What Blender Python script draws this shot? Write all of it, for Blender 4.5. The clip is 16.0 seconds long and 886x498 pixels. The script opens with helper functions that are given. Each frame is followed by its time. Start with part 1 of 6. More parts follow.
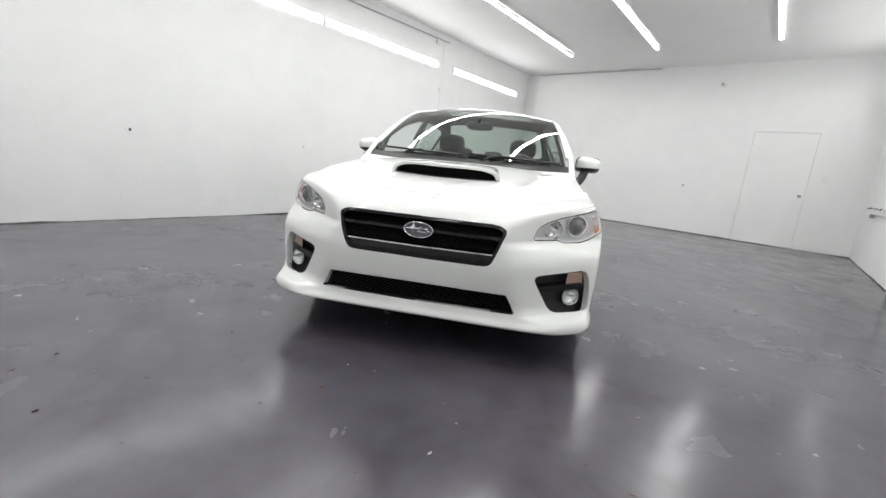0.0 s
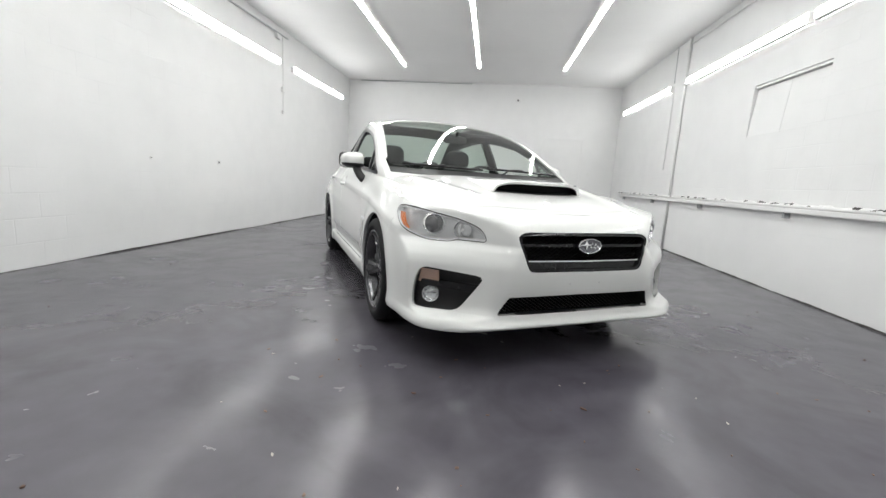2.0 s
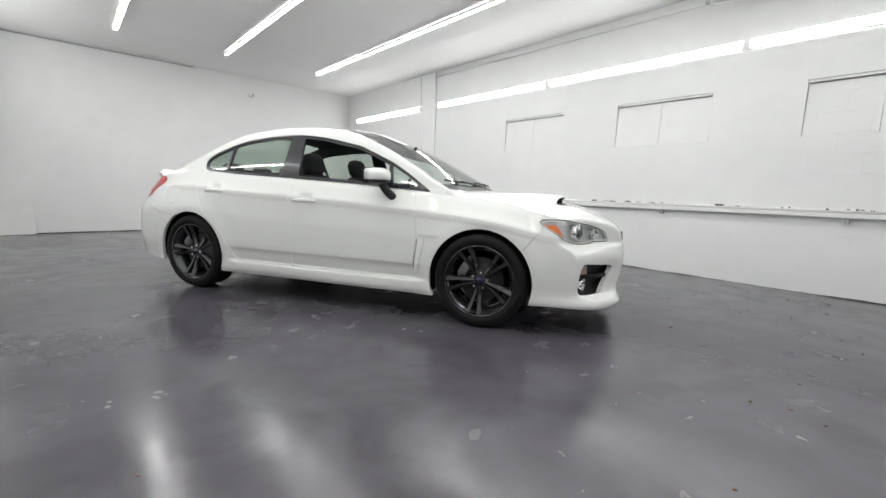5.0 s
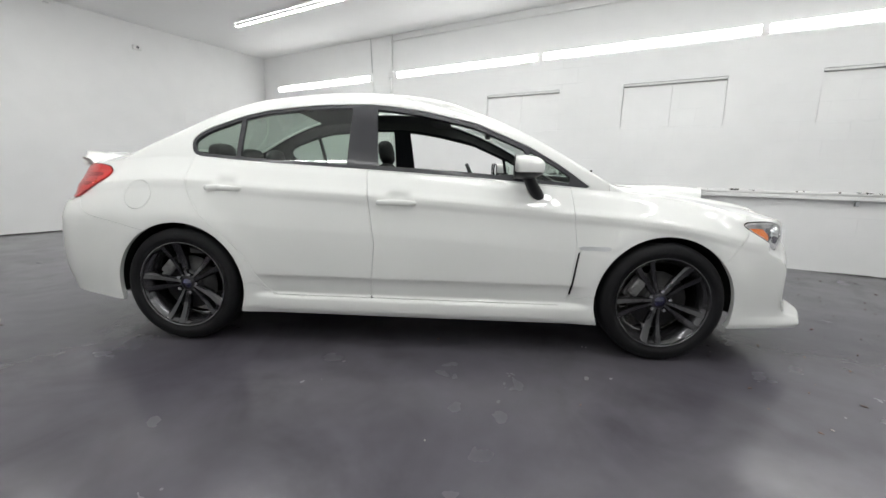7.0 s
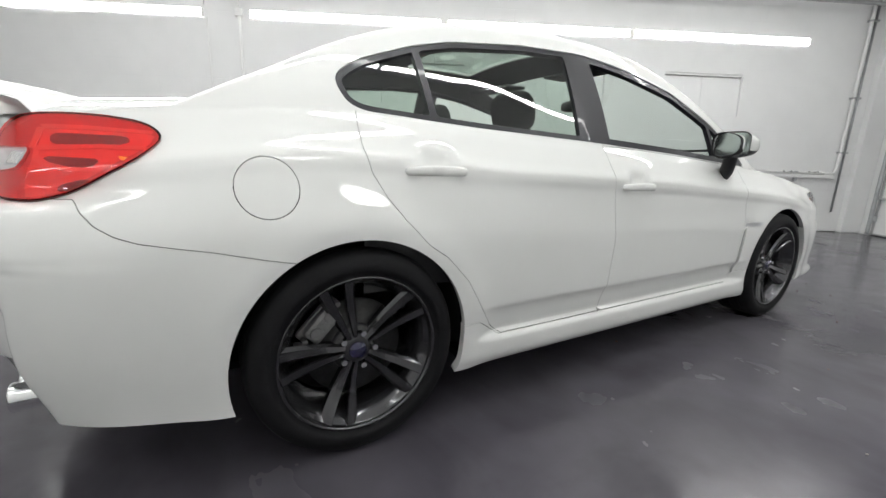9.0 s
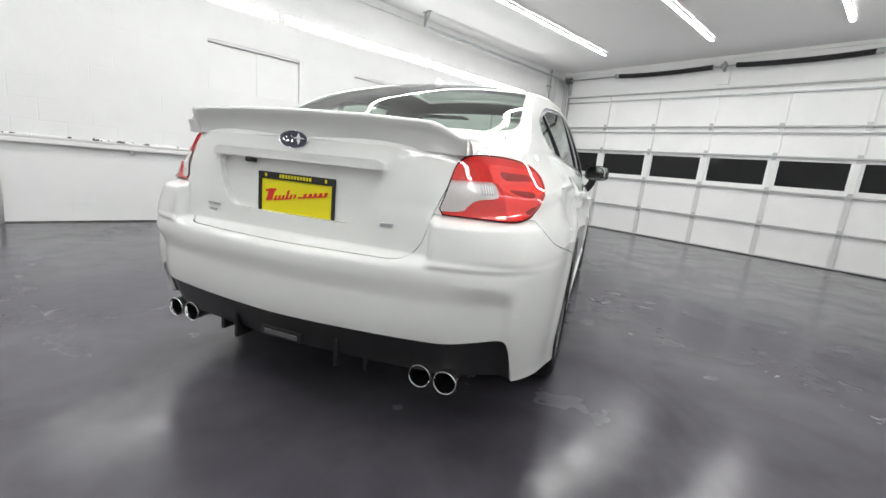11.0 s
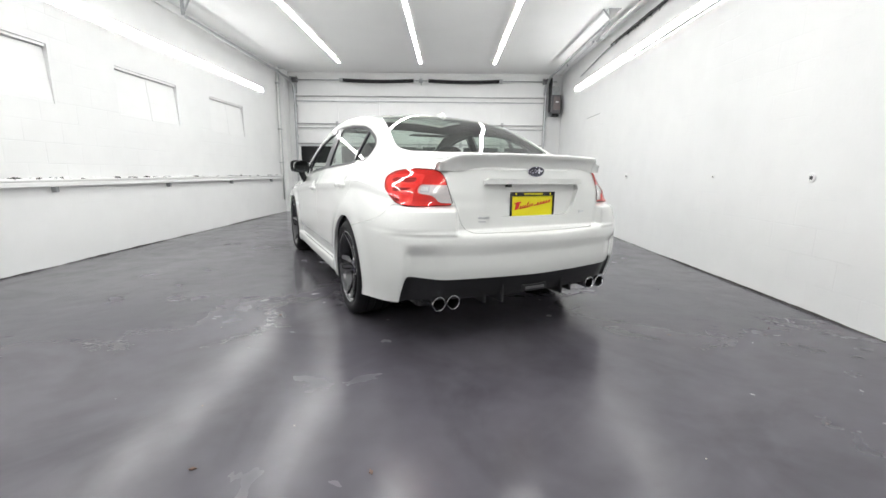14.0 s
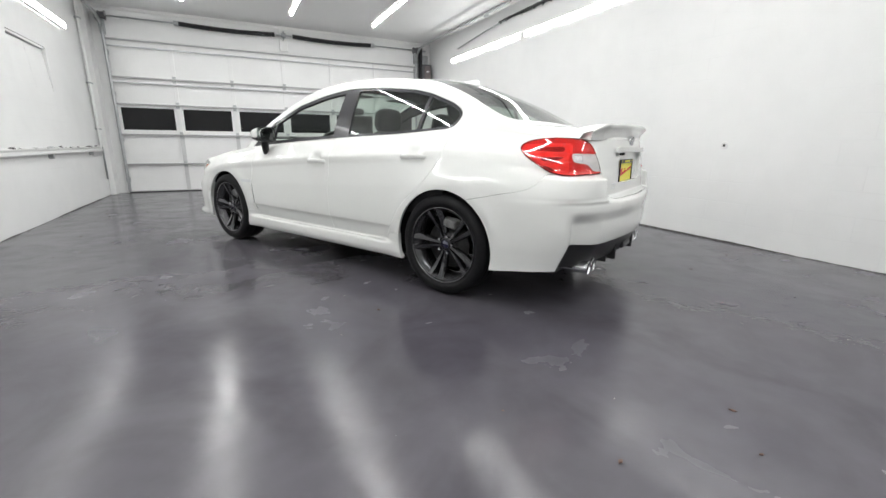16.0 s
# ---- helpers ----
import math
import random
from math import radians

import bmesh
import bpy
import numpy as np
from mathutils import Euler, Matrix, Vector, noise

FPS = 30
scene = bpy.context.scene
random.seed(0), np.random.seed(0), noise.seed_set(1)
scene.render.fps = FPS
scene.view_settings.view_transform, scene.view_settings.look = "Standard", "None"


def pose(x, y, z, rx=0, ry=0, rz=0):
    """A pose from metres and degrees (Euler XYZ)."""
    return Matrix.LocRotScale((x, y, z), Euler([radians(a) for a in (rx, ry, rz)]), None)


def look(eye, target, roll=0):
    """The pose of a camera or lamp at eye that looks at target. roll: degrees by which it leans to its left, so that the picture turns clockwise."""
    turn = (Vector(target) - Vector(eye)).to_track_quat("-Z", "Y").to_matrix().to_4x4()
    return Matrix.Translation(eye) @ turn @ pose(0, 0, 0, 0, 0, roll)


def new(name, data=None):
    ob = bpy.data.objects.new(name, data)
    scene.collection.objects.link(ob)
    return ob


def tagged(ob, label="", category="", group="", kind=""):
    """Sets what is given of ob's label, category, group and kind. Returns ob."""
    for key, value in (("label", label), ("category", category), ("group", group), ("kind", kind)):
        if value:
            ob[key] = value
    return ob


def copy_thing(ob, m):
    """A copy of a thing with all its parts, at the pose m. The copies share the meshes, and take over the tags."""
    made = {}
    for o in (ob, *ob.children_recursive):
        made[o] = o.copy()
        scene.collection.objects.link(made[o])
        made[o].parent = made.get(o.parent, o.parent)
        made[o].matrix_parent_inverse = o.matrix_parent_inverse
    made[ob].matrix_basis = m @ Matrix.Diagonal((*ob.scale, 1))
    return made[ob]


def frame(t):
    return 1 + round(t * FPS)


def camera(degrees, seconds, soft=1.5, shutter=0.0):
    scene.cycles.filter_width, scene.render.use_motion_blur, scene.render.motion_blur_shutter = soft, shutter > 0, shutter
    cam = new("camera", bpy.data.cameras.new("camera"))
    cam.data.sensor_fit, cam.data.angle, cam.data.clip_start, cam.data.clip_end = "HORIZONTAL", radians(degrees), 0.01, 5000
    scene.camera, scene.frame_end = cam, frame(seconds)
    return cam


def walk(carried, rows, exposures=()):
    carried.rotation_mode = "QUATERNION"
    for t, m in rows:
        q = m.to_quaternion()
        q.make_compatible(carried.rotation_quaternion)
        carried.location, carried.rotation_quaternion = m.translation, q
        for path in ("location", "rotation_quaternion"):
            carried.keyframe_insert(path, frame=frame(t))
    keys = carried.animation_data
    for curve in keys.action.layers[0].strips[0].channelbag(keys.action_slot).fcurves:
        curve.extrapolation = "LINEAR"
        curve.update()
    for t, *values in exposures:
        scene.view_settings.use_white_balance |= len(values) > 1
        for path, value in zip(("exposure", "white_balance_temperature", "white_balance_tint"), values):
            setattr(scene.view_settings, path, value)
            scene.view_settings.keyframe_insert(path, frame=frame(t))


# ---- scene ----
cam = camera(93.8, 16.0)
PATH = [
    (0, (2.405, -3.149, 0.931), (1.204, -1.603, 0.525), 5.6),
    (0.5, (2.038, -3.358, 0.933), (1.118, -1.617, 0.581), 4.8),
    (1, (1.606, -3.531, 0.906), (0.907, -1.698, 0.516), 5.5),
    (1.5, (1.166, -3.722, 0.914), (0.735, -1.8, 0.568), 5.1),
    (2, (0.668, -3.866, 0.903), (0.461, -1.903, 0.578), 3.4),
    (2.5, (0.173, -3.958, 0.921), (0.283, -1.981, 0.638), 3.5),
    (3, (-0.361, -3.999, 0.941), (0.069, -2.068, 0.651), 2.2),
    (3.5, (-0.878, -3.935, 0.944), (-0.248, -2.068, 0.604), 3.4),
    (4, (-1.329, -3.788, 0.954), (-0.327, -2.098, 0.581), 2.2),
    (4.2, (-1.508, -3.69, 0.917), (-0.419, -2.044, 0.592), 1.6),
    (6.3, (-2.482, -2.173, 0.974), (-0.851, -1.071, 0.618), 1.6),
    (6.5, (-2.482, -1.969, 0.984), (-0.82, -0.92, 0.616), 0.9),
    (7, (-2.457, -1.427, 0.98), (-0.767, -0.419, 0.622), 1.3),
    (7.5, (-2.454, -0.907, 0.965), (-0.624, -0.161, 0.656), 2.5),
    (8, (-2.482, -0.327, 0.926), (-0.587, 0.179, 0.534), 2.7),
    (8.5, (-2.469, 0.269, 0.917), (-0.521, 0.456, 0.503), 3.1),
    (9, (-2.424, 0.823, 0.923), (-0.475, 0.726, 0.485), 2.0),
    (9.5, (-2.414, 1.32, 0.945), (-0.503, 0.868, 0.565), 4.2),
    (10, (-2.414, 1.782, 0.962), (-0.619, 0.998, 0.561), 4.1),
    (10.2, (-2.383, 1.961, 0.934), (-0.655, 1.041, 0.523), 5.0),
    (12.3, (-1.85, 3.892, 0.955), (-0.869, 2.198, 0.547), 1.7),
    (12.5, (-1.703, 4.019, 0.945), (-0.803, 2.29, 0.499), 1.6),
    (13, (-1.309, 4.303, 0.959), (-0.654, 2.459, 0.548), 1.3),
    (13.5, (-0.865, 4.506, 0.962), (-0.545, 2.577, 0.544), -0.9),
    (14, (-0.384, 4.601, 0.973), (-0.361, 2.634, 0.611), 0.7),
    (14.5, (0.078, 4.625, 0.984), (-0.256, 2.684, 0.635), 3.2),
    (15, (0.577, 4.519, 0.958), (0.044, 2.63, 0.572), 2.2),
    (15.5, (1.056, 4.389, 0.96), (0.277, 2.581, 0.604), 2.2),
    (16, (1.43, 4.129, 0.953), (0.573, 2.389, 0.464), 0.5),
]
walk(cam, [(t, look(eye, target, roll)) for t, eye, target, roll in PATH], exposures=[(0, .96), (2, .93), (3, .88), (4.2, .84), (6.3, .78), (9, .80), (10.2, .86), (12.4, 1.24), (13.5, 1.22), (14.5, 1.08), (16, 1.00)])

# ---- place ----
# ---------------- light ----------------
LAMP_POWER = 28.0
WALL_LAMP_POWER = 11.0
world = bpy.data.worlds.new("night_outside")
world.use_nodes = True
world.node_tree.nodes["Background"].inputs["Color"].default_value = (0.01, 0.01, 0.012, 1)
scene.world = world
scene.view_settings.exposure = 0.0
# ---------------- helpers of this scene ----------------
def mesh_of(name, verts, faces, mat, smooth=True):
    me = bpy.data.meshes.new(name)
    me.from_pydata([tuple(v)[:3] for v in verts], [], [tuple(f) for f in faces])
    me.materials.append(mat)
    if smooth:
        me.polygons.foreach_set("use_smooth", [True] * len(me.polygons))
    me.update()
    if len(verts) and len(verts[0]) == 6:   # a skin that carries its own normals
        me.normals_split_custom_set_from_vertices([tuple(v)[3:] for v in verts])
    return me


def part(name, bm, material, parent, label="", smooth=False):
    """Links a bmesh, or (verts, faces), as one mesh object under a thing or a part."""
    if isinstance(bm, tuple):
        me = mesh_of(name, bm[0], bm[1], material, smooth)
    else:
        me = bpy.data.meshes.new(name)
        bm.to_mesh(me)
        bm.free()
        me.materials.append(material)
        if smooth:
            me.polygons.foreach_set("use_smooth", [True] * len(me.polygons))
    ob = new(name, me)
    if parent is not None:
        ob.parent = parent
    if label:
        tagged(ob, label)
    return ob


def thing(name, label, category, m=None, group="", kind=""):
    ob = new(name)
    ob.empty_display_size = 0.1
    if m is not None:
        ob.matrix_basis = m
    return tagged(ob, label, category, group, kind)


def add_box(bm, lo, hi, bevel=0.0, m=None, segments=2):
    c = [(a + b) / 2 for a, b in zip(lo, hi)]
    s = [abs(b - a) for a, b in zip(lo, hi)]
    r = bmesh.ops.create_cube(bm, size=1.0, matrix=Matrix.LocRotScale(c, None, s))
    vs = r["verts"]
    if bevel:
        es = list({e for v in vs for e in v.link_edges})
        out = bmesh.ops.bevel(bm, geom=es, offset=bevel, segments=segments, affect="EDGES", profile=0.5)
        vs = list({v for f in out["faces"] for v in f.verts} | {v for v in vs if v.is_valid})
    if m is not None:
        bmesh.ops.transform(bm, matrix=m, verts=vs)
    return vs


def box(lo, hi, bevel=0.0, m=None):
    bm = bmesh.new()
    add_box(bm, lo, hi, bevel, m)
    return bm


def add_tube(bm, a, b, r, n=16, r2=None, caps=True):
    a, b = Vector(a), Vector(b)
    d = b - a
    m = Matrix.Translation((a + b) / 2) @ d.to_track_quat("Z", "Y").to_matrix().to_4x4()
    return bmesh.ops.create_cone(bm, cap_ends=caps, segments=n, radius1=r, radius2=r if r2 is None else r2, depth=d.length, matrix=m)["verts"]


def tube(a, b, r, n=16, r2=None):
    bm = bmesh.new()
    add_tube(bm, a, b, r, n, r2)
    return bm


def pipe(points, r, n=10, rounds=4):
    """A swept tube through points, as (verts, faces)."""
    pts = [Vector(p) for p in points]
    for _ in range(0 if len(pts) < 3 else rounds - 2):
        fine = [pts[0]]
        for p, q in zip(pts, pts[1:]):
            fine += [p.lerp(q, 0.25), p.lerp(q, 0.75)]
        pts = fine + [pts[-1]]
    verts, faces = [], []
    for i, p in enumerate(pts):
        d = (pts[min(i + 1, len(pts) - 1)] - pts[max(i - 1, 0)]).normalized()
        side = d.cross(Vector((0, 0, 1)) if abs(d.z) < 0.9 else Vector((1, 0, 0))).normalized()
        up = side.cross(d)
        for k in range(n):
            a = 2 * math.pi * k / n
            verts.append(p + r * (math.cos(a) * side + math.sin(a) * up))
    for i in range(len(pts) - 1):
        for k in range(n):
            k2 = (k + 1) % n
            faces.append((i * n + k, i * n + k2, (i + 1) * n + k2, (i + 1) * n + k))
    faces += [tuple(range(n))[::-1], tuple(range((len(pts) - 1) * n, len(pts) * n))]
    return verts, faces


def lathe(profile, n=48, axis="x"):
    """A surface of revolution of (along, radius) round the axis, as (verts, faces)."""
    verts, faces = [], []
    for a, r in profile:
        for k in range(n):
            t = 2 * math.pi * k / n
            c, s = r * math.cos(t), r * math.sin(t)
            verts.append({"x": (a, c, s), "y": (c, a, s), "z": (c, s, a)}[axis])
    for i in range(len(profile) - 1):
        for k in range(n):
            k2 = (k + 1) % n
            faces.append((i * n + k, i * n + k2, (i + 1) * n + k2, (i + 1) * n + k))
    return verts, faces


def join(*meshes):
    verts, faces = [], []
    for v, f in meshes:
        n = len(verts)
        verts += [tuple(p) for p in v]
        faces += [tuple(i + n for i in q) for q in f]
    return verts, faces


def moved(m, mesh):
    return [m @ Vector(v) for v in mesh[0]], mesh[1]


def flipped(mesh):
    """The mesh mirrored across x = 0."""
    sign = (-1, 1, 1, -1, 1, 1)
    return [tuple(a * b for a, b in zip(v, sign)) for v in mesh[0]], [tuple(f)[::-1] for f in mesh[1]]


# ---------------- materials ----------------
def material(name, colour, rough=0.5, metal=0.0, coat=0.0, coat_rough=0.03, spec=0.5, alpha=1.0, transmission=0.0, ior=1.45, emit=None, strength=0.0):
    m = bpy.data.materials.new(name)
    m.use_nodes = True
    b = m.node_tree.nodes["Principled BSDF"]
    b.inputs["Base Color"].default_value = (*colour, 1)
    b.inputs["Roughness"].default_value = rough
    b.inputs["Metallic"].default_value = metal
    b.inputs["Coat Weight"].default_value = coat
    b.inputs["Coat Roughness"].default_value = coat_rough
    b.inputs["Specular IOR Level"].default_value = spec
    b.inputs["Transmission Weight"].default_value = transmission
    b.inputs["IOR"].default_value = ior
    if emit:
        b.inputs["Emission Color"].default_value = (*emit, 1)
        b.inputs["Emission Strength"].default_value = strength
    return m


def node(m, kind, **values):
    n = m.node_tree.nodes.new(kind)
    for key, value in values.items():
        if key in n.inputs:
            n.inputs[key].default_value = value
    return n


def link(m, a, out, b, inp):
    m.node_tree.links.new(a.outputs[out], b.inputs[inp])


def coords(m, scale=(1, 1, 1)):
    tc = node(m, "ShaderNodeTexCoord")
    mp = node(m, "ShaderNodeMapping")
    mp.inputs["Scale"].default_value = scale
    link(m, tc, "Object", mp, "Vector")
    return mp


def noise_tex(m, vec, scale, detail=4.0, rough=0.55, distort=0.0):
    n = node(m, "ShaderNodeTexNoise")
    n.inputs["Scale"].default_value, n.inputs["Detail"].default_value = scale, detail
    n.inputs["Roughness"].default_value, n.inputs["Distortion"].default_value = rough, distort
    link(m, vec, "Vector", n, "Vector")
    return n


def ramp(m, src, out, stops):
    r = node(m, "ShaderNodeValToRGB")
    el = r.color_ramp.elements
    while len(el) < len(stops):
        el.new(0.5)
    for e, (p, c) in zip(el, stops):
        e.position, e.color = p, (*c, 1) if len(c) == 3 else c
    link(m, src, out, r, "Fac")
    return r


def grey(v):
    return (v, v, v)


def bump(m, height, out, strength, distance, normal=None):
    b = node(m, "ShaderNodeBump")
    b.inputs["Strength"].default_value, b.inputs["Distance"].default_value = strength, distance
    link(m, height, out, b, "Height")
    if normal is not None:
        link(m, normal, "Normal", b, "Normal")
    link(m, b, "Normal", m.node_tree.nodes["Principled BSDF"], "Normal")
    return b


def worn(m, colour, spread=0.12, scale=6.0, fine=60.0, relief=0.002, strength=0.15):
    """Uneven tone at two scales and a fine relief on a painted or moulded surface."""
    vec = coords(m)
    big, small = noise_tex(m, vec, scale), noise_tex(m, vec, fine, 3)
    mix = node(m, "ShaderNodeMixRGB")
    mix.inputs["Fac"].default_value = 0.35
    link(m, big, "Fac", mix, "Color1"), link(m, small, "Fac", mix, "Color2")
    lo, hi = [tuple(min(1, c * (1 + k)) for c in colour) for k in (-spread, spread)]
    r = ramp(m, mix, "Color", [(0.3, lo), (0.7, hi)])
    link(m, r, "Color", m.node_tree.nodes["Principled BSDF"], "Base Color")
    bump(m, small, "Fac", strength, relief)
    return m


def block_wall(name, colour, joint):
    """White paint over concrete blocks: thick paint, with the joints showing faintly here and there."""
    m = material(name, colour, 0.6, spec=0.25)
    vec = coords(m)
    big, mid, fine = noise_tex(m, vec, 0.55, 3), noise_tex(m, vec, 4.0, 4), noise_tex(m, vec, 55, 4)
    r = ramp(m, big, "Fac", [(0.3, tuple(c * k for c, k in zip(colour, (0.95, 0.953, 0.96)))), (0.7, tuple(c * 1.03 for c in colour))])
    r2 = ramp(m, mid, "Fac", [(0.32, grey(0.978)), (0.6, grey(1.0))])
    mul = node(m, "ShaderNodeMixRGB")
    mul.blend_type = "MULTIPLY"
    mul.inputs["Fac"].default_value = 1.0
    link(m, r, "Color", mul, "Color1"), link(m, r2, "Color", mul, "Color2")
    b1 = bump(m, mid, "Fac", 0.12, 0.02)
    b2 = bump(m, fine, "Fac", 0.18, 0.004, b1)
    # block courses under the paint, filled in most places
    tc, sep, add, com, brick = (node(m, k) for k in ("ShaderNodeTexCoord", "ShaderNodeSeparateXYZ", "ShaderNodeMath", "ShaderNodeCombineXYZ", "ShaderNodeTexBrick"))
    link(m, tc, "Object", sep, "Vector")
    link(m, sep, "X", add, 0), link(m, sep, "Y", add, 1)
    link(m, add, 0, com, "X"), link(m, sep, "Z", com, "Y")
    link(m, com, "Vector", brick, "Vector")
    for key, value in (("Scale", 1.0), ("Brick Width", 0.405), ("Row Height", 0.203), ("Mortar Size", 0.005), ("Mortar Smooth", 0.4)):
        brick.inputs[key].default_value = value
    filled = ramp(m, noise_tex(m, vec, 1.3, 3), "Fac", [(0.47, grey(0)), (0.70, grey(1))])
    deep = node(m, "ShaderNodeMath")
    deep.operation = "MULTIPLY"
    link(m, brick, "Fac", deep, 0), link(m, filled, "Color", deep, 1)
    b3 = bump(m, deep, 0, 0.5 * joint, 0.005, b2)
    b3.invert = True
    greyed = node(m, "ShaderNodeMixRGB")   # a little grey mixed into the open joints
    greyed.inputs["Color2"].default_value = (0.50, 0.50, 0.50, 1)
    part_of = node(m, "ShaderNodeMath")
    part_of.operation = "MULTIPLY"
    part_of.inputs[1].default_value = 0.10 * joint
    link(m, deep, 0, part_of, 0), link(m, part_of, 0, greyed, "Fac")
    link(m, mul, "Color", greyed, "Color1")
    link(m, greyed, "Color", m.node_tree.nodes["Principled BSDF"], "Base Color")
    return m


WALL = block_wall("white_block_paint", (0.80, 0.80, 0.794), 1)
WALL_END = block_wall("white_end_wall_paint", (0.80, 0.80, 0.793), 0.4)
CEIL = worn(material("white_ceiling_board", (0.86, 0.86, 0.855), 0.7), (0.86, 0.86, 0.855), 0.04, 0.7, 40, 0.002, 0.08)
TRIM = worn(material("white_gloss_trim", (0.78, 0.78, 0.77), 0.35), (0.78, 0.78, 0.77), 0.04, 3, 60, 0.001, 0.08)
DOORW = worn(material("white_door_steel", (0.82, 0.82, 0.815), 0.4), (0.82, 0.82, 0.815), 0.05, 2, 80, 0.001, 0.08)
SLIT = material("dark_joint", (0.08, 0.08, 0.08), 0.8)
GALV = worn(material("galvanised_steel", (0.45, 0.46, 0.47), 0.42, 0.85), (0.45, 0.46, 0.47), 0.2, 14, 90, 0.001, 0.1)
STRUT = worn(material("grey_painted_strut", (0.42, 0.42, 0.42), 0.5, 0.3), (0.42, 0.42, 0.42), 0.15, 5, 60, 0.001, 0.1)
STILE = worn(material("pale_grey_stile", (0.60, 0.60, 0.60), 0.45, 0.1), (0.60, 0.60, 0.60), 0.08, 5, 60, 0.001, 0.08)
BLACKSTEEL = worn(material("black_spring_steel", (0.02, 0.02, 0.022), 0.45, 0.4), (0.02, 0.02, 0.022), 0.3, 20, 90, 0.001, 0.2)
PLASTIC_GREY = worn(material("grey_plastic", (0.12, 0.12, 0.125), 0.5), (0.12, 0.12, 0.125), 0.15, 12, 90, 0.001, 0.1)
DARKPANE = material("dark_night_pane", (0.012, 0.012, 0.013), 0.12, spec=0.3)
LAMP = material("lamp_diffuser", (0.9, 0.9, 0.9), 0.4, emit=(0.985, 0.995, 0.98), strength=LAMP_POWER)
WALL_LAMP = material("wall_lamp_diffuser", (0.9, 0.9, 0.9), 0.4, emit=(0.985, 0.995, 0.98), strength=WALL_LAMP_POWER)


def floor_material():
    """Worn glossy floor paint: broad tone, swirled tyre dust, scuffs, pale wiped streaks and an uneven gloss."""
    m = material("grey_floor_paint", (0.07, 0.07, 0.075), 0.3, spec=0.5)
    bsdf = m.node_tree.nodes["Principled BSDF"]
    vec = coords(m)
    vec.inputs["Location"].default_value = (13.7, 5.3, 0.37)
    big, mid, fine_n = noise_tex(m, vec, 0.45, 3, 0.55, 0.6), noise_tex(m, vec, 1.5, 4, 0.55, 1.2), noise_tex(m, vec, 9, 2, 0.5)
    tone = ramp(m, big, "Fac", [(0.28, (0.067, 0.062, 0.077)), (0.5, (0.087, 0.082, 0.096)), (0.72, (0.109, 0.104, 0.116))])
    wear = ramp(m, mid, "Fac", [(0.30, grey(0.76)), (0.52, grey(1.0)), (0.75, grey(1.12))])
    spots = ramp(m, fine_n, "Fac", [(0.3, grey(0.95)), (0.7, grey(1.05))])

    def times(one, two):
        mul = node(m, "ShaderNodeMixRGB")
        mul.blend_type = "MULTIPLY"
        mul.inputs["Fac"].default_value = 1.0
        link(m, one, "Color", mul, "Color1"), link(m, two, "Color", mul, "Color2")
        return mul

    def marks(turn, place, stretch, scale, low, high, share):
        """How strongly pale streaks of one direction cover the paint, here and there."""
        sv = coords(m, (1.0, stretch, 1.0))
        sv.inputs["Rotation"].default_value, sv.inputs["Location"].default_value = (0, 0, turn), place
        s1 = ramp(m, noise_tex(m, sv, scale, 2, 0.5, 0.3), "Fac", [(low, grey(0)), (high, grey(1))])
        s2 = ramp(m, noise_tex(m, sv, scale * 0.12, 2), "Fac", [(0.46, grey(0)), (0.62, grey(share))])
        return times(s1, s2)

    colour = times(times(tone, wear), spots)
    streaks = ((marks(-0.35, (8.3, 1.9, 0.29), 0.45, 2.2, 0.42, 0.85, 0.22), (0.15, 0.142, 0.142)), (marks(2.2, (5.9, 4.4, 0.61), 0.40, 3.0, 0.42, 0.85, 0.45), (0.036, 0.033, 0.038)))
    for cover, pale in streaks:
        mixc = node(m, "ShaderNodeMixRGB")
        mixc.inputs["Color2"].default_value = (*pale, 1)
        link(m, cover, "Color", mixc, "Fac"), link(m, colour, "Color", mixc, "Color1")
        colour = mixc
    link(m, colour, "Color", bsdf, "Base Color")
    patch = noise_tex(m, vec, 5.0, 3, 0.5, 0.3)
    rr = ramp(m, mid, "Fac", [(0.25, grey(0.15)), (0.5, grey(0.205)), (0.80, grey(0.30))])
    rp = ramp(m, patch, "Fac", [(0.30, grey(0.86)), (0.50, grey(1.0)), (0.72, grey(1.22))])
    link(m, times(rr, rp), "Color", bsdf, "Roughness")
    b1 = bump(m, noise_tex(m, vec, 1.7, 2, 0.5, 0.6), "Fac", 0.16, 0.03)
    b2 = bump(m, noise_tex(m, vec, 4.0, 4, 0.62), "Fac", 0.20, 0.012, b1)
    bump(m, noise_tex(m, vec, 60.0, 2, 0.5), "Fac", 0.06, 0.002, b2)
    return m


FLOOR = floor_material()
# ---------------- the room ----------------
XW, XP, YB, YG, ZC = 3.55, -3.03, 6.67, -5.75, 3.27   # window wall, plain wall, back wall, garage-door wall, ceiling
T = 0.20


def slab(name, lo, hi, mat, label, category, bevel=0.0):
    ob = part(name, box(lo, hi, bevel), mat, None)
    return tagged(ob, label, category, kind="structure")


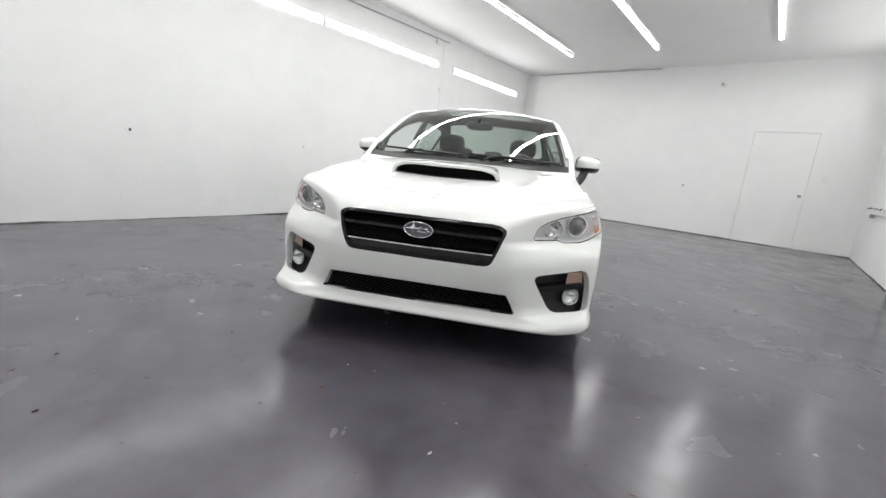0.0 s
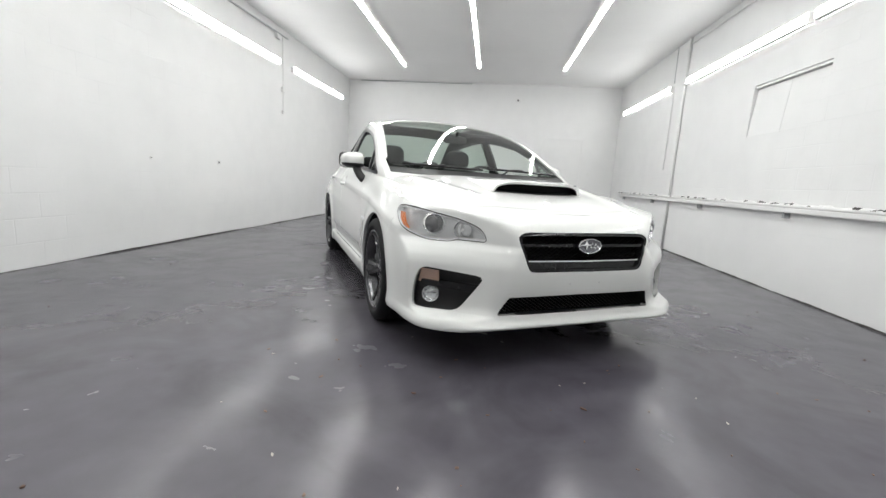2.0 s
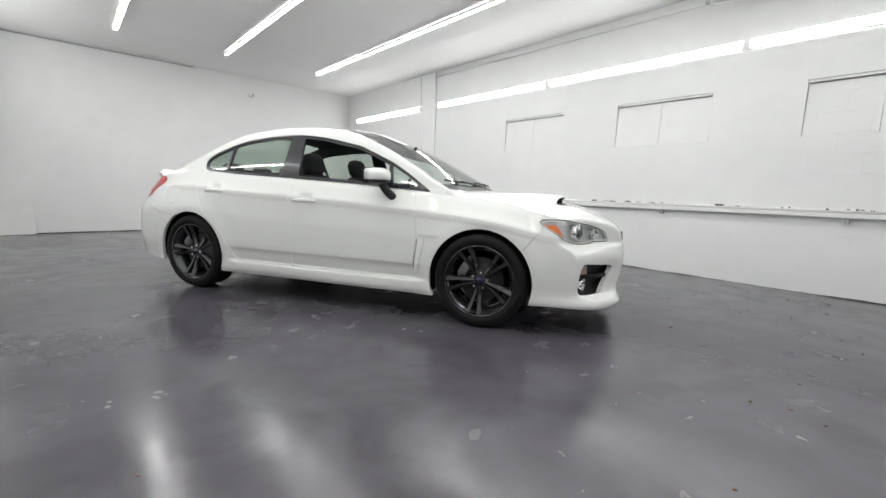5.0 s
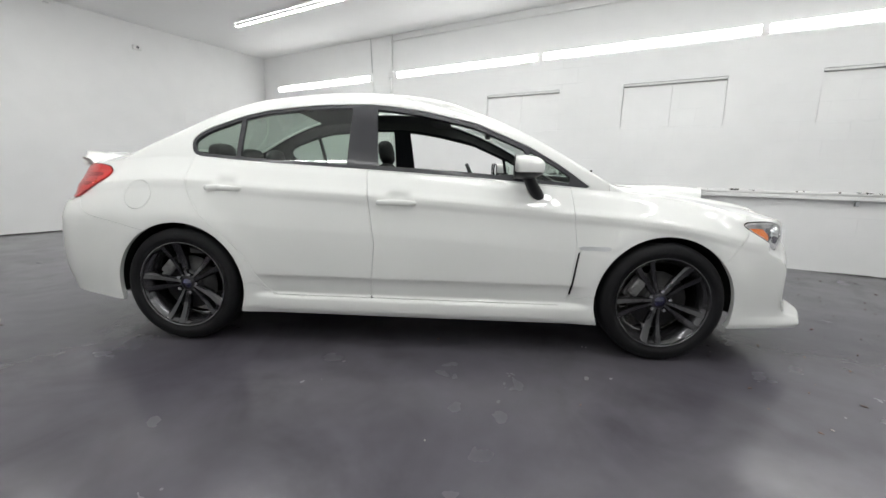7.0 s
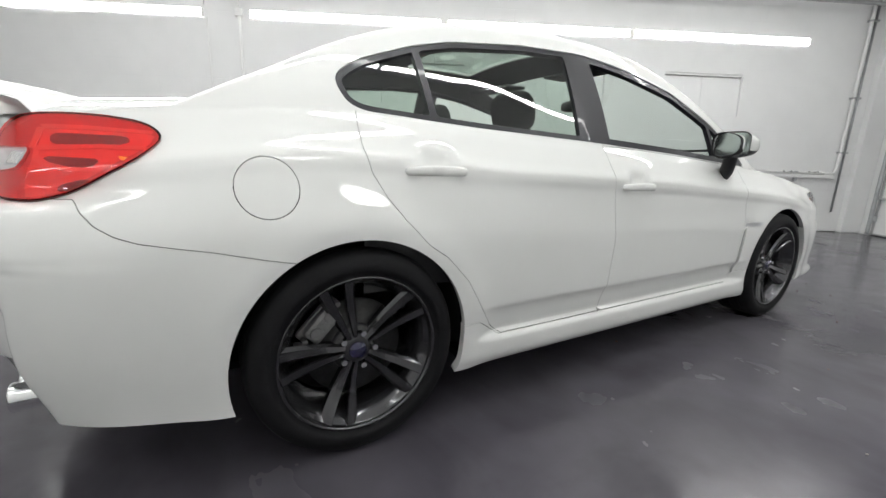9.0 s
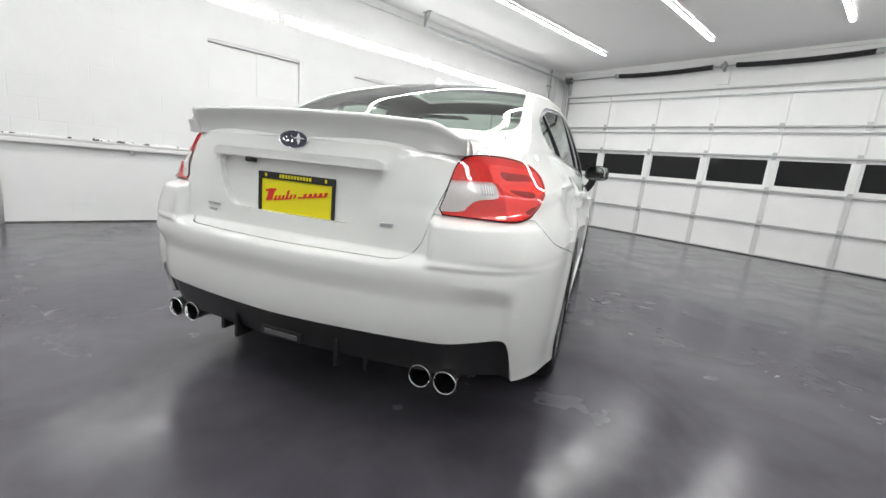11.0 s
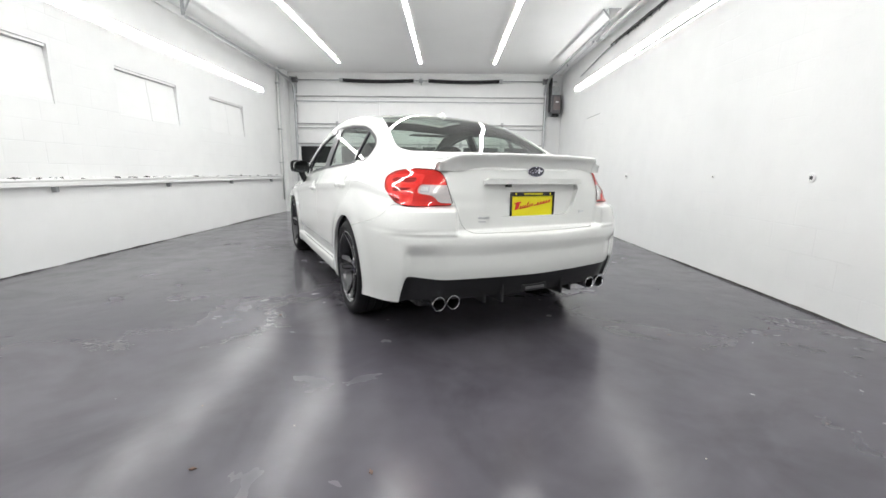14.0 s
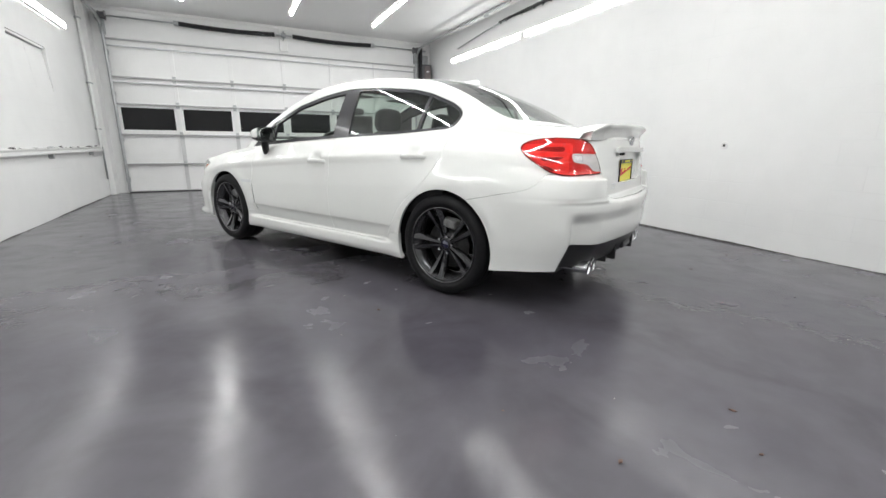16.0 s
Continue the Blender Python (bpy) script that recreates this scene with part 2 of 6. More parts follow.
def grid_floor():
    bm = bmesh.new()
    bmesh.ops.create_grid(bm, x_segments=24, y_segments=40, size=1.0, matrix=Matrix.LocRotScale(((XW + XP) / 2, (YB + YG) / 2, 0), None, ((XW - XP) / 2 + T, (YB - YG) / 2 + T, 1)))
    for v in bm.verts:
        v.co.z = 0.004 * (noise.noise(v.co * 0.9) - 0.5) * 0.4
    low = bmesh.ops.extrude_face_region(bm, geom=bm.faces[:])
    for v in low["geom"]:
        if isinstance(v, bmesh.types.BMVert):
            v.co.z = -0.2
    bmesh.ops.recalc_face_normals(bm, faces=bm.faces[:])
    return tagged(part("floor", bm, FLOOR, None, smooth=False), "dark grey painted concrete floor, glossy, scuffed and stained", "floor", kind="structure")


grid_floor()
slab("ceiling", (XP - T, YG - T, ZC), (XW + T, YB + T, ZC + 0.2), CEIL, "flat white painted ceiling boards", "ceiling")


def wall_with_holes(name, axis, at, out, u0, u1, z1, holes, label):
    """A wall of thickness T from u0 to u1; niches (u0, u1, z0, z1, depth) sunk in its inner face. depth >= T goes through."""
    us = sorted({u0, u1, *[h[0] for h in holes], *[h[1] for h in holes]})
    zs = sorted({0.0, z1, *[h[2] for h in holes], *[h[3] for h in holes]})
    bm = bmesh.new()
    for a, b in zip(us, us[1:]):
        run = None
        for c, d in zip(zs, zs[1:]):
            depth = 0.0
            for h in holes:
                if h[0] <= a and b <= h[1] and h[2] <= c and d <= h[3]:
                    depth = h[4]
            if depth >= T:
                continue
            lo, hi = sorted((at + out * depth, at + out * T))
            if axis == "x":
                add_box(bm, (lo, a, c), (hi, b, d))
            else:
                add_box(bm, (a, lo, c), (b, hi, d))
    bmesh.ops.remove_doubles(bm, verts=bm.verts[:], dist=1e-5)
    bm.verts.index_update()
    seen, drop = {}, []
    for f in bm.faces:
        seen.setdefault(tuple(sorted(v.index for v in f.verts)), []).append(f)
    for fs in seen.values():
        if len(fs) > 1:
            drop += fs
    bmesh.ops.delete(bm, geom=drop, context="FACES_ONLY")
    ob = part(name, bm, WALL if axis == "x" else WALL_END, None)
    return tagged(ob, label, "wall", kind="structure")


WIN = [(1.437, 0.332), (-0.495, -1.620), (-2.455, -3.574)]
wall_east = wall_with_holes("wall_east", "x", XW, 1, YG - T, YB + T, ZC, [(b, a, 1.60, 2.16, 0.075) for a, b in WIN], "white painted concrete block wall with blocked-up windows")
wall_west = wall_with_holes("wall_west", "x", XP, -1, YG - T, YB + T, ZC, [], "white painted concrete block wall, joints showing faintly")
GX0, GX1, GZ = -2.64, 3.32, 2.755
wall_south = wall_with_holes("wall_south", "y", YG, -1, XP, XW, ZC, [(GX0, GX1, 0.0, GZ, 1.0)], "white wall round the garage door opening")
DX0, DX1, DZ = 1.83, 2.76, 2.05
wall_north = wall_with_holes("wall_north", "y", YB, 1, XP, XW, ZC, [(DX0, DX1, 0.0, DZ, 0.05)], "plain white painted wall with a flush door")

# blocked-up window panels in the niches
for i, (a, b) in enumerate(WIN):
    w = thing(f"window_{i + 1}", "blocked-up window, painted over white, with a shallow lintel", "window", kind="structure")
    mid = (a + b) / 2
    for lo, hi in ((b + 0.004, mid - 0.0015), (mid + 0.0015, a - 0.004)):
        tilt = Matrix.Translation((XW + 0.0025, 0, 1.600)) @ Matrix.Rotation(radians(4.6), 4, "Y")
        part("panel", box((0, lo, 0), (0.012, hi, 0.526), 0.003, tilt), WALL, w)
    part("lintel", box((XW + 0.012, b + 0.004, 2.132), (XW + 0.074, a - 0.004, 2.158), 0.003), TRIM, w, "narrow painted lintel strip")


# lamps: wrap-round fluorescent fittings
def wrap_lamp(name, length, w, h, label, group, glow, deep=0.045, lip=0.003):
    """A fitting that hangs below its base at z = 0, along y."""
    lamp = thing(name, label, "ceiling light", group=group)
    part("housing", box((-w / 2 + 0.012, -length / 2, -deep), (w / 2 - 0.012, length / 2, 0.0), 0.004), TRIM, lamp)
    for side in (-1, 1):
        part("side_lip", box((side * w / 2 - 0.003, -length / 2, -deep - lip), (side * w / 2 + 0.003, length / 2, -deep + 0.030), 0.001), TRIM, lamp)
    prof = []
    for k in range(9):
        a = math.pi * k / 8
        prof.append(((w / 2 - 0.0035) * math.cos(a), -deep - 0.0005 - h * math.sin(a) ** 0.7))
    verts, faces = [], []
    for y in (-length / 2 + 0.010, length / 2 - 0.010):
        verts += [(x, y, z) for x, z in prof]
    n = len(prof)
    faces = [(k, k + 1, n + k + 1, n + k) for k in range(n - 1)] + [tuple(range(n))[::-1], tuple(range(n, 2 * n))]
    part("diffuser", (verts, faces), glow, lamp, "glowing white acrylic diffuser")
    part("joint_band", box((-w / 2 + 0.004, -0.005, -deep - 0.001 - h), (w / 2 - 0.004, 0.005, -deep), 0.001), TRIM, lamp)
    for y in (-1, 1):
        bm = bmesh.new()
        add_box(bm, (-w / 2 - 0.003, y * (length / 2 - 0.004) - 0.005, -deep - 0.001), (w / 2 + 0.003, y * (length / 2 - 0.004) + 0.005, 0.001), 0.003)
        part("end_cap", bm, TRIM, lamp)
    return lamp


L = 2.44
first = None
for x in (-1.31, 0.245, 1.965):
    for k in range(4):
        y = 5.18 - 0.013 - L / 2 - k * (9.86 / 4)
        m = pose(x, y, ZC)
        if first is None:
            first = wrap_lamp("strip_light", L, 0.060, 0.006, "long white fluorescent strip light on the ceiling, lit", "ceiling strip lights", LAMP, 0.045)
            first.matrix_basis = m
        else:
            copy_thing(first, m)
wl = None
for side, x, z, starts in ((1, XW, 2.603, (6.14, 3.10, 0.575, -1.93)), (-1, XP, 2.695, (6.02, 3.07, 0.56, -2.0))):
    for y in starts:
        m = pose(x, y - L / 2, z, 0, 90 * side, 0)
        if wl is None:
            wl = wrap_lamp("wall_light", L, 0.094, 0.016, "long white fluorescent light fixed along the wall, lit", "wall strip lights", WALL_LAMP, 0.060, 0.009)
            wl.matrix_basis = m
        else:
            copy_thing(wl, m)
# ---------------- the car: surfaces ----------------
# Own axes: forward is -y, its left is +x. Halves are built for x > 0 and mirrored.
CAR = pose(0.134, 0.233, 0, 0, 0, 27.6)


def spline(*pts):
    xs, ys = np.array(pts, float).T
    d = np.diff(ys) / np.diff(xs)
    s = np.r_[d[0], (d[1:] + d[:-1]) / 2, d[-1]]
    flat = d[1:] * d[:-1] <= 0
    s[1:-1][flat] = 0
    lim = 3 * np.minimum(np.abs(d[1:]), np.abs(d[:-1]))
    s[1:-1] = np.clip(s[1:-1], -lim, lim)

    def f(x):
        x = np.clip(np.asarray(x, float), xs[0], xs[-1])
        i = np.clip(np.searchsorted(xs, x) - 1, 0, len(xs) - 2)
        h = xs[i + 1] - xs[i]
        t = (x - xs[i]) / h
        return (2 * t**3 - 3 * t**2 + 1) * ys[i] + (t**3 - 2 * t**2 + t) * h * s[i] + (-2 * t**3 + 3 * t**2) * ys[i + 1] + (t**3 - t**2) * h * s[i + 1]

    return f


def eased(f, s):
    """A curve evened out over a short stretch."""
    k = np.linspace(-2, 2, 9)
    w = np.exp(-k * k)
    return lambda y: sum(a * f(np.asarray(y, float) + s * b) for a, b in zip(w, k)) / w.sum()


WB, ZW, RA = 1.325, 0.322, 0.362   # axle from the middle, axle height, arch radius
z_belt = spline((-2.12, .765), (-2.0, .769), (-1.9, .777), (-1.7, .805), (-1.5, .852), (-1.2, .893), (-.92, .913), (-.235, .962), (.27, .988), (.85, 1.014), (1.22, 1.045), (1.45, 1.05), (1.7, 1.03), (1.95, 1.0), (2.2, .99))
z_low = spline((-2.25, .205), (-1.6, .20), (-.95, .188), (.9, .185), (1.6, .225), (1.9, .255), (2.25, .285))
w_skirt = spline((.18, .862), (.20, .880), (.215, .887), (.25, .890), (.278, .888), (.288, .876), (.300, .855), (.33, .861), (.395, .8795), (.402, .8855), (.412, .8870), (.50, .889), (.62, .890), (.75, .887), (1.1, .886))
w_bump = spline((.18, .866), (.23, .880), (.28, .879), (.40, .885), (.62, .890), (.75, .887), (1.1, .886))
w_top = spline((-.01, .080), (0, .078), (.03, .058), (.07, .035), (.10, .018), (.122, .005), (.135, .0005), (.15, .0005), (.185, .0045), (.25, .0035), (.34, 0))
k_top = spline((-2.2, .28), (-1.85, .28), (-1.62, 1.0), (-1.4, 1.45), (-1.1, 1.4), (-.75, 1.0), (2.2, 1.0))
w_plan = spline((-2.2, .975), (-1.6, .992), (-1.0, .994), (0, 1), (1.0, 1.0), (1.5, 1.0), (2.2, .985))
w_tail = spline((.35, 0), (.7, .018), (.95, .040), (1.2, .066), (1.4, .085), (1.7, .106), (2.0, .125), (2.2, .135))
y_nose = spline((.19, -2.175), (.225, -2.245), (.255, -2.230), (.30, -2.224), (.40, -2.247), (.50, -2.256), (.58, -2.250), (.66, -2.238), (.70, -2.218), (.74, -2.172), (.765, -2.115))
n_nose = spline((.2, 7.0), (.245, 6.4), (.27, 5.6), (.36, 5.5), (.50, 5.3), (.58, 4.8), (.66, 4.2), (.72, 3.8), (.77, 3.5))
y_facet = spline((.19, -2.32), (.255, -2.30), (.28, -2.225), (.34, -2.205), (.50, -2.205), (.58, -2.175), (.62, -2.145), (.77, -2.145))   # the slanted corner faces of the nose
n_tail = spline((.25, 4.6), (.50, 4.6), (.62, 4.4), (.72, 4.3), (.78, 4.1), (.83, 3.8), (1.0, 3.8))
y_tail = spline((.25, 2.18), (.36, 2.225), (.42, 2.246), (.50, 2.252), (.60, 2.252), (.650, 2.243), (.675, 2.205), (.80, 2.202), (.95, 2.196), (1.0, 2.19))
YC0, YC1, N_TAIL = -1.3, 1.45, 3.8


def smooth(a, b, x):
    t = np.clip((np.asarray(x, float) - a) / (b - a), 0, 1)
    return t * t * (3 - 2 * t)


def side_width(y, z):
    """Half width of the body at a place along it and a height, before its ends round off."""
    d = z_belt(y) - z
    mid = smooth(-.97, -.82, y) * (1 - smooth(.78, .93, y))
    w = mid * w_skirt(z) + (1 - mid) * w_bump(z)
    w = w * w_plan(y) - w_top(d) * k_top(y) - w_tail(y) * (1 - smooth(0, .34, d))
    for c in (-WB, WB):
        r = np.hypot(y - c, z - ZW)
        w = w + 0.013 * np.exp(-(((r - .39) / .075) ** 2)) * (z < .95)
    for yh, zh in ((1.07, .885), (.106, .832)):
        w = w - 0.022 * np.exp(-(((y - yh + .005) / .060) ** 4) - ((z - zh - .016) / .030) ** 2)
    return w


def rounding(t, n):
    return np.maximum(1 - np.clip(t, 0, 1) ** n, 0) ** (1 / n)


def half_width(y, z):
    y = np.asarray(y, float)
    yf, yr = y_nose(z), y_tail(z)
    a = rounding((YC0 - y) / (YC0 - yf), n_nose(z))
    b = rounding((y - YC1) / (yr - YC1), n_tail(z))
    w = side_width(y, z) * np.where(y < YC0, a, 1) * np.where(y > YC1, b, 1)
    f = .5 + (y - y_facet(z)) / (.73 + .14 * smooth(.54, .64, z))
    return np.where(y < -1.7, -.012 * np.logaddexp(-w / .012, -f / .012), w)


def nose_cut(x, y, z):
    """The nose with its corners cut to a slanted face, in which the headlamps and fog lamps sit."""
    k = .012
    f = y_facet(z) + (.73 + .14 * smooth(.54, .64, z)) * (x - .5)
    return np.where(y < -1.7, k * np.logaddexp(y / k, f / k), y)


def tail_in(x, z):
    """The sunk panel of the rear bumper between its two corner blades, and the bow of its middle."""
    return (.012 + .030 * smooth(.56, .735, x)) * (1 - smooth(.53, .605, z)) * (1 - smooth(.735, .795, x)) - .040 * (1 - smooth(0, .62, x)) * (1 - smooth(.635, .672, z))


def tail_cheek(x, y, z):
    """The ledge by which the bumper's corners stand proud below the lamps, beside the boot lid."""
    return .038 * smooth(.640, .674, z) * (1 - smooth(.772, .790, z)) * smooth(.497, .530, x) * smooth(1.88, 2.08, y)


def grid_faces(n, m):
    return [(i * m + j, (i + 1) * m + j, (i + 1) * m + j + 1, i * m + j + 1) for i in range(n - 1) for j in range(m - 1)]


def even_end(b, n, count):
    """Even steps along a rounded end, from its middle to its flank: how far along, and the share of the width."""
    p = np.linspace(0, np.pi / 2, 3000)
    y, x = b * np.cos(p) ** (2 / n), np.sin(p) ** (2 / n)
    a = np.r_[0, np.cumsum(np.hypot(np.diff(y), .88 * np.diff(x)))]
    t = np.linspace(0, a[-1], count)
    return np.interp(t, a, y), np.interp(t, a, x)


def wrap_surface(nv=108):
    """The standing skin all round, from the lower edge to the shoulder."""
    rows = []
    for v in np.linspace(0, 1, nv):
        zf = .205 + v * (.765 - .205)
        zr = .285 + v * (.99 - .285)
        nf = float(n_nose(zf))
        yf, yr = float(y_nose(zf)), float(y_tail(zr))
        yA, sA = even_end(YC0 - yf, nf, 146)
        yM = np.linspace(YC0, YC1, 170)[1:-1]
        yB, sB = even_end(yr - YC1, float(n_tail(zr)), 140)
        y = np.r_[YC0 - yA, yM, YC1 + yB[::-1]]
        s = np.r_[sA, np.ones(len(yM)), sB[::-1]]
        s[0] = s[-1] = 0
        z = z_low(y) + v * (z_belt(y) - z_low(y))
        x = side_width(y, z) * s
        y = nose_cut(x, y, z) - np.where(y > 1.85, tail_in(x, z) - tail_cheek(x, y, z), 0)
        rows.append(np.stack([x, y, z], 1))
    V = np.concatenate(rows)
    return V, grid_faces(nv, len(rows[0]))


z_hood = spline((-2.115, .766), (-2.08, .786), (-2.03, .806), (-1.9, .838), (-1.75, .864), (-1.5, .90), (-1.3, .928), (-1.1, .950), (-.9, .962))
z_cab = spline((-2.3, .20), (-1.4, .78), (-1.25, .868), (-1.10, .953), (-.7, 1.180), (-.4, 1.330), (-.15, 1.424), (0, 1.452), (.3, 1.473), (.5, 1.471), (.8, 1.445), (1.0, 1.412), (1.3, 1.300), (1.5, 1.195), (1.7, 1.088), (1.85, 1.00), (1.95, .94))
z_deck = spline((1.25, 1.10), (1.62, 1.093), (1.8, 1.076), (2.0, 1.062), (2.10, 1.056), (2.14, 1.045), (2.17, 1.02), (2.19, .992))
k_bow = spline((-.3, .08), (.3, 0), (.8, -.06))
crown = spline((-1.1, .03), (-.5, .05), (-.1, .12), (.3, .14), (.8, .13), (1.2, .08), (1.7, .03))
z_cab, k_bow, crown = eased(z_cab, .05), eased(k_bow, .10), eased(crown, .08)
lean_in = spline((-1.0, .26), (0, .27), (.5, .33), (.9, .42), (1.2, .52), (1.5, .62))   # the side glass leans in
LEAN_BOW = 0.34   # and bows


def fine(mesh, n=3):
    """Every four-cornered face cut into n by n."""
    V, F = mesh
    V = np.asarray(V, float)
    verts, known, faces = [], {}, []

    def vert(q):
        key = tuple(np.round(q[:3], 6))
        if key not in known:
            known[key] = len(verts)
            verts.append(q)
        return known[key]

    for f in F:
        if len(f) != 4:
            faces.append(tuple(vert(V[i]) for i in f))
            continue
        a, b, c, d = (V[i] for i in f)
        g = [[vert((a * (n - i) + b * i) / n * ((n - j) / n) + (d * (n - i) + c * i) / n * (j / n)) for j in range(n + 1)] for i in range(n + 1)]
        for i in range(n):
            for j in range(n):
                q = (g[i][j], g[i + 1][j], g[i + 1][j + 1], g[i][j + 1])
                if len(set(q)) == 4:
                    faces.append(q)
    return np.array(verts), faces



def soft_min(a, b, k):
    d = np.clip((a - b) / np.maximum(k, 1e-6), -40, 40)
    return np.where(k > 1e-5, -k * np.logaddexp(-a / np.maximum(k, 1e-6), -b / np.maximum(k, 1e-6)), np.minimum(a, b)) + 0 * d


def top_height(x, y, xb):
    zb = z_belt(y)
    u = np.clip(x / max(xb, 1e-4), 0, 1)
    ridge = .013 * np.exp(-(((x - (.40 + .26 * (y + 2.05))) / .055) ** 2)) * smooth(-2.09, -1.9, y) * smooth(-1.0, -1.25, y)
    hood = zb + (z_hood(y) - zb) * (1 - u**2.4) + ridge if y < -.85 else -1
    deck = zb + (z_deck(y) - zb) * (1 - u**4) if y > 1.2 else -1
    cab = z_cab(y - k_bow(y) * x * x) - crown(y) * x * x
    t = np.maximum(np.maximum(hood, cab), deck)
    k = 0.008 * float(np.clip((np.max(t) - zb - .02) / .15, 0, 1))
    li = float(lean_in(y))
    lean = zb + (np.sqrt(li**2 + 4 * LEAN_BOW * np.maximum(xb - x, 0)) - li) / (2 * LEAN_BOW)
    return np.maximum(soft_min(t, lean, np.full_like(t, k)), zb - 0.0)


def upper_surface(m=100):
    """Bonnet, glasshouse, roof and boot as one skin over the shoulder line."""
    front = float(y_nose(.765))
    ys = np.r_[front + .0005, front + .3 * np.linspace(0.045, 1, 22) ** 1.7, np.linspace(front + .3, 1.9, 270)[1:], 2.19 - .29 * np.linspace(1, .02, 26)[1:] ** 1.5, 2.1895]
    rows = []
    for y in ys:
        zb = z_belt(y)
        xb = float(half_width(y, zb))
        x = np.linspace(xb, 0, 700)
        z = top_height(x, y, xb)
        z[0] = zb
        s = np.r_[0, np.cumsum(np.hypot(np.diff(x), np.diff(z)))]
        t = np.linspace(0, s[-1], m)
        rows.append(np.stack([np.interp(t, s, x), np.full(m, y), np.interp(t, s, z)], 1))
    return np.concatenate(rows), grid_faces(len(ys), m)


# cutting
def poly_d(P, poly):
    """Signed distance to a polygon: minus inside."""
    poly = np.asarray(poly, float)
    a, b = poly, np.roll(poly, -1, 0)
    best, inside = np.full(len(P), 1e9), np.zeros(len(P), bool)
    for p, q in zip(a, b):
        e, w = q - p, P - p
        t = np.clip((w @ e) / max(e @ e, 1e-12), 0, 1)
        best = np.minimum(best, np.linalg.norm(w - t[:, None] * e, axis=1))
        if p[1] != q[1]:
            cond = (p[1] > P[:, 1]) != (q[1] > P[:, 1])
            inside ^= cond & (P[:, 0] < (q[0] - p[0]) * (P[:, 1] - p[1]) / (q[1] - p[1]) + p[0])
    return np.where(inside, -best, best)


def rounded(poly, rounds=2):
    """The polygon with its corners cut round."""
    pts = [np.array(p, float) for p in poly]
    for _ in range(rounds):
        out = []
        for p, q in zip(pts, pts[1:] + pts[:1]):
            k = min(0.25, 0.02 / max(np.linalg.norm(q - p), 1e-6) * 1.0)
            out += [p + (q - p) * k, q - (q - p) * k]
        pts = out
    return pts


GAP = 0.0010


def in_yz(poly, gap=GAP, x_over=None):
    def f(V):
        d = poly_d(V[:, 1:3], poly) + gap
        return d if x_over is None else np.maximum(d, x_over - V[:, 0])
    return f


def in_xz(poly, gap=GAP, y_over=None, y_under=None):
    def f(V):
        d = poly_d(V[:, [0, 2]], poly) + gap
        if y_over is not None:
            d = np.maximum(d, y_over - V[:, 1])
        if y_under is not None:
            d = np.maximum(d, V[:, 1] - y_under)
        return d
    return f


def in_xy(poly, gap=GAP):
    return lambda V: poly_d(V[:, :2], poly) + gap


def in_fz(poly, gap=GAP):
    """Round the front corner: how far forward and inward, against height."""
    return lambda V: np.maximum(poly_d(np.stack([-V[:, 1] - V[:, 0], V[:, 2]], 1), poly) + gap, V[:, 1] + 1.4)


def in_rz(poly, gap=GAP):
    return lambda V: np.maximum(poly_d(np.stack([V[:, 1] - V[:, 0], V[:, 2]], 1), poly) + gap, 1.4 - V[:, 1])


def out(f, gap=2 * GAP):
    return lambda V: -f(V) + gap


def arch(c):
    return lambda V: RA - np.hypot(V[:, 1] - c, V[:, 2] - ZW)


def cut(mesh, *tests):
    """What is left of a mesh where every test is below zero, with its edges cut clean."""
    V, F = mesh
    V = np.asarray(V, float)
    for test in tests:
        d = test(V)
        d = np.where(np.abs(d) < 1e-7, -1e-7, d)
        neg = d < 0
        verts, keep, crossing, faces = [], {}, {}, []

        def vert(i):
            if i not in keep:
                keep[i] = len(verts)
                verts.append(V[i])
            return keep[i]

        def cross(i, j):
            key = (min(i, j), max(i, j))
            if key not in crossing:
                a, b = key
                t = d[a] / (d[a] - d[b])
                crossing[key] = len(verts)
                verts.append(V[a] + t * (V[b] - V[a]))
            return crossing[key]

        for f in F:
            k = [neg[i] for i in f]
            if all(k):
                faces.append(tuple(vert(i) for i in f))
            elif any(k):
                new_f = []
                for i, j in zip(f, (*f[1:], f[0])):
                    if neg[i]:
                        new_f.append(vert(i))
                    if neg[i] != neg[j]:
                        new_f.append(cross(i, j))
                if len(new_f) > 2:
                    faces.append(tuple(new_f))
        V, F = np.array(verts).reshape(len(verts), -1), faces
    return V, F


def normals(V, F):
    """Unit normals at the vertices; a skin's own where it carries them."""
    V = np.asarray(V, float)
    if V.shape[1] == 6:
        return V[:, 3:]
    n = np.zeros((len(V), 3))
    for f in F:
        a = np.cross(V[f[1]] - V[f[0]], V[f[2]] - V[f[0]])
        if len(f) == 4:
            a = a + np.cross(V[f[2]] - V[f[0]], V[f[3]] - V[f[0]])
        for i in f:
            n[i] += a
    return n / np.maximum(np.linalg.norm(n, axis=1, keepdims=True), 1e-12)


def with_normals(mesh):
    V, F = mesh
    n = normals(V, F)
    n[np.abs(V[:, 0]) < 1e-6, 0] = 0
    n /= np.maximum(np.linalg.norm(n, axis=1, keepdims=True), 1e-12)
    return np.concatenate([V, n], 1), F


def pushed(mesh, by):
    V, F = mesh
    V = np.array(V, float)
    V[:, :3] += normals(V, F) * by
    return V, F


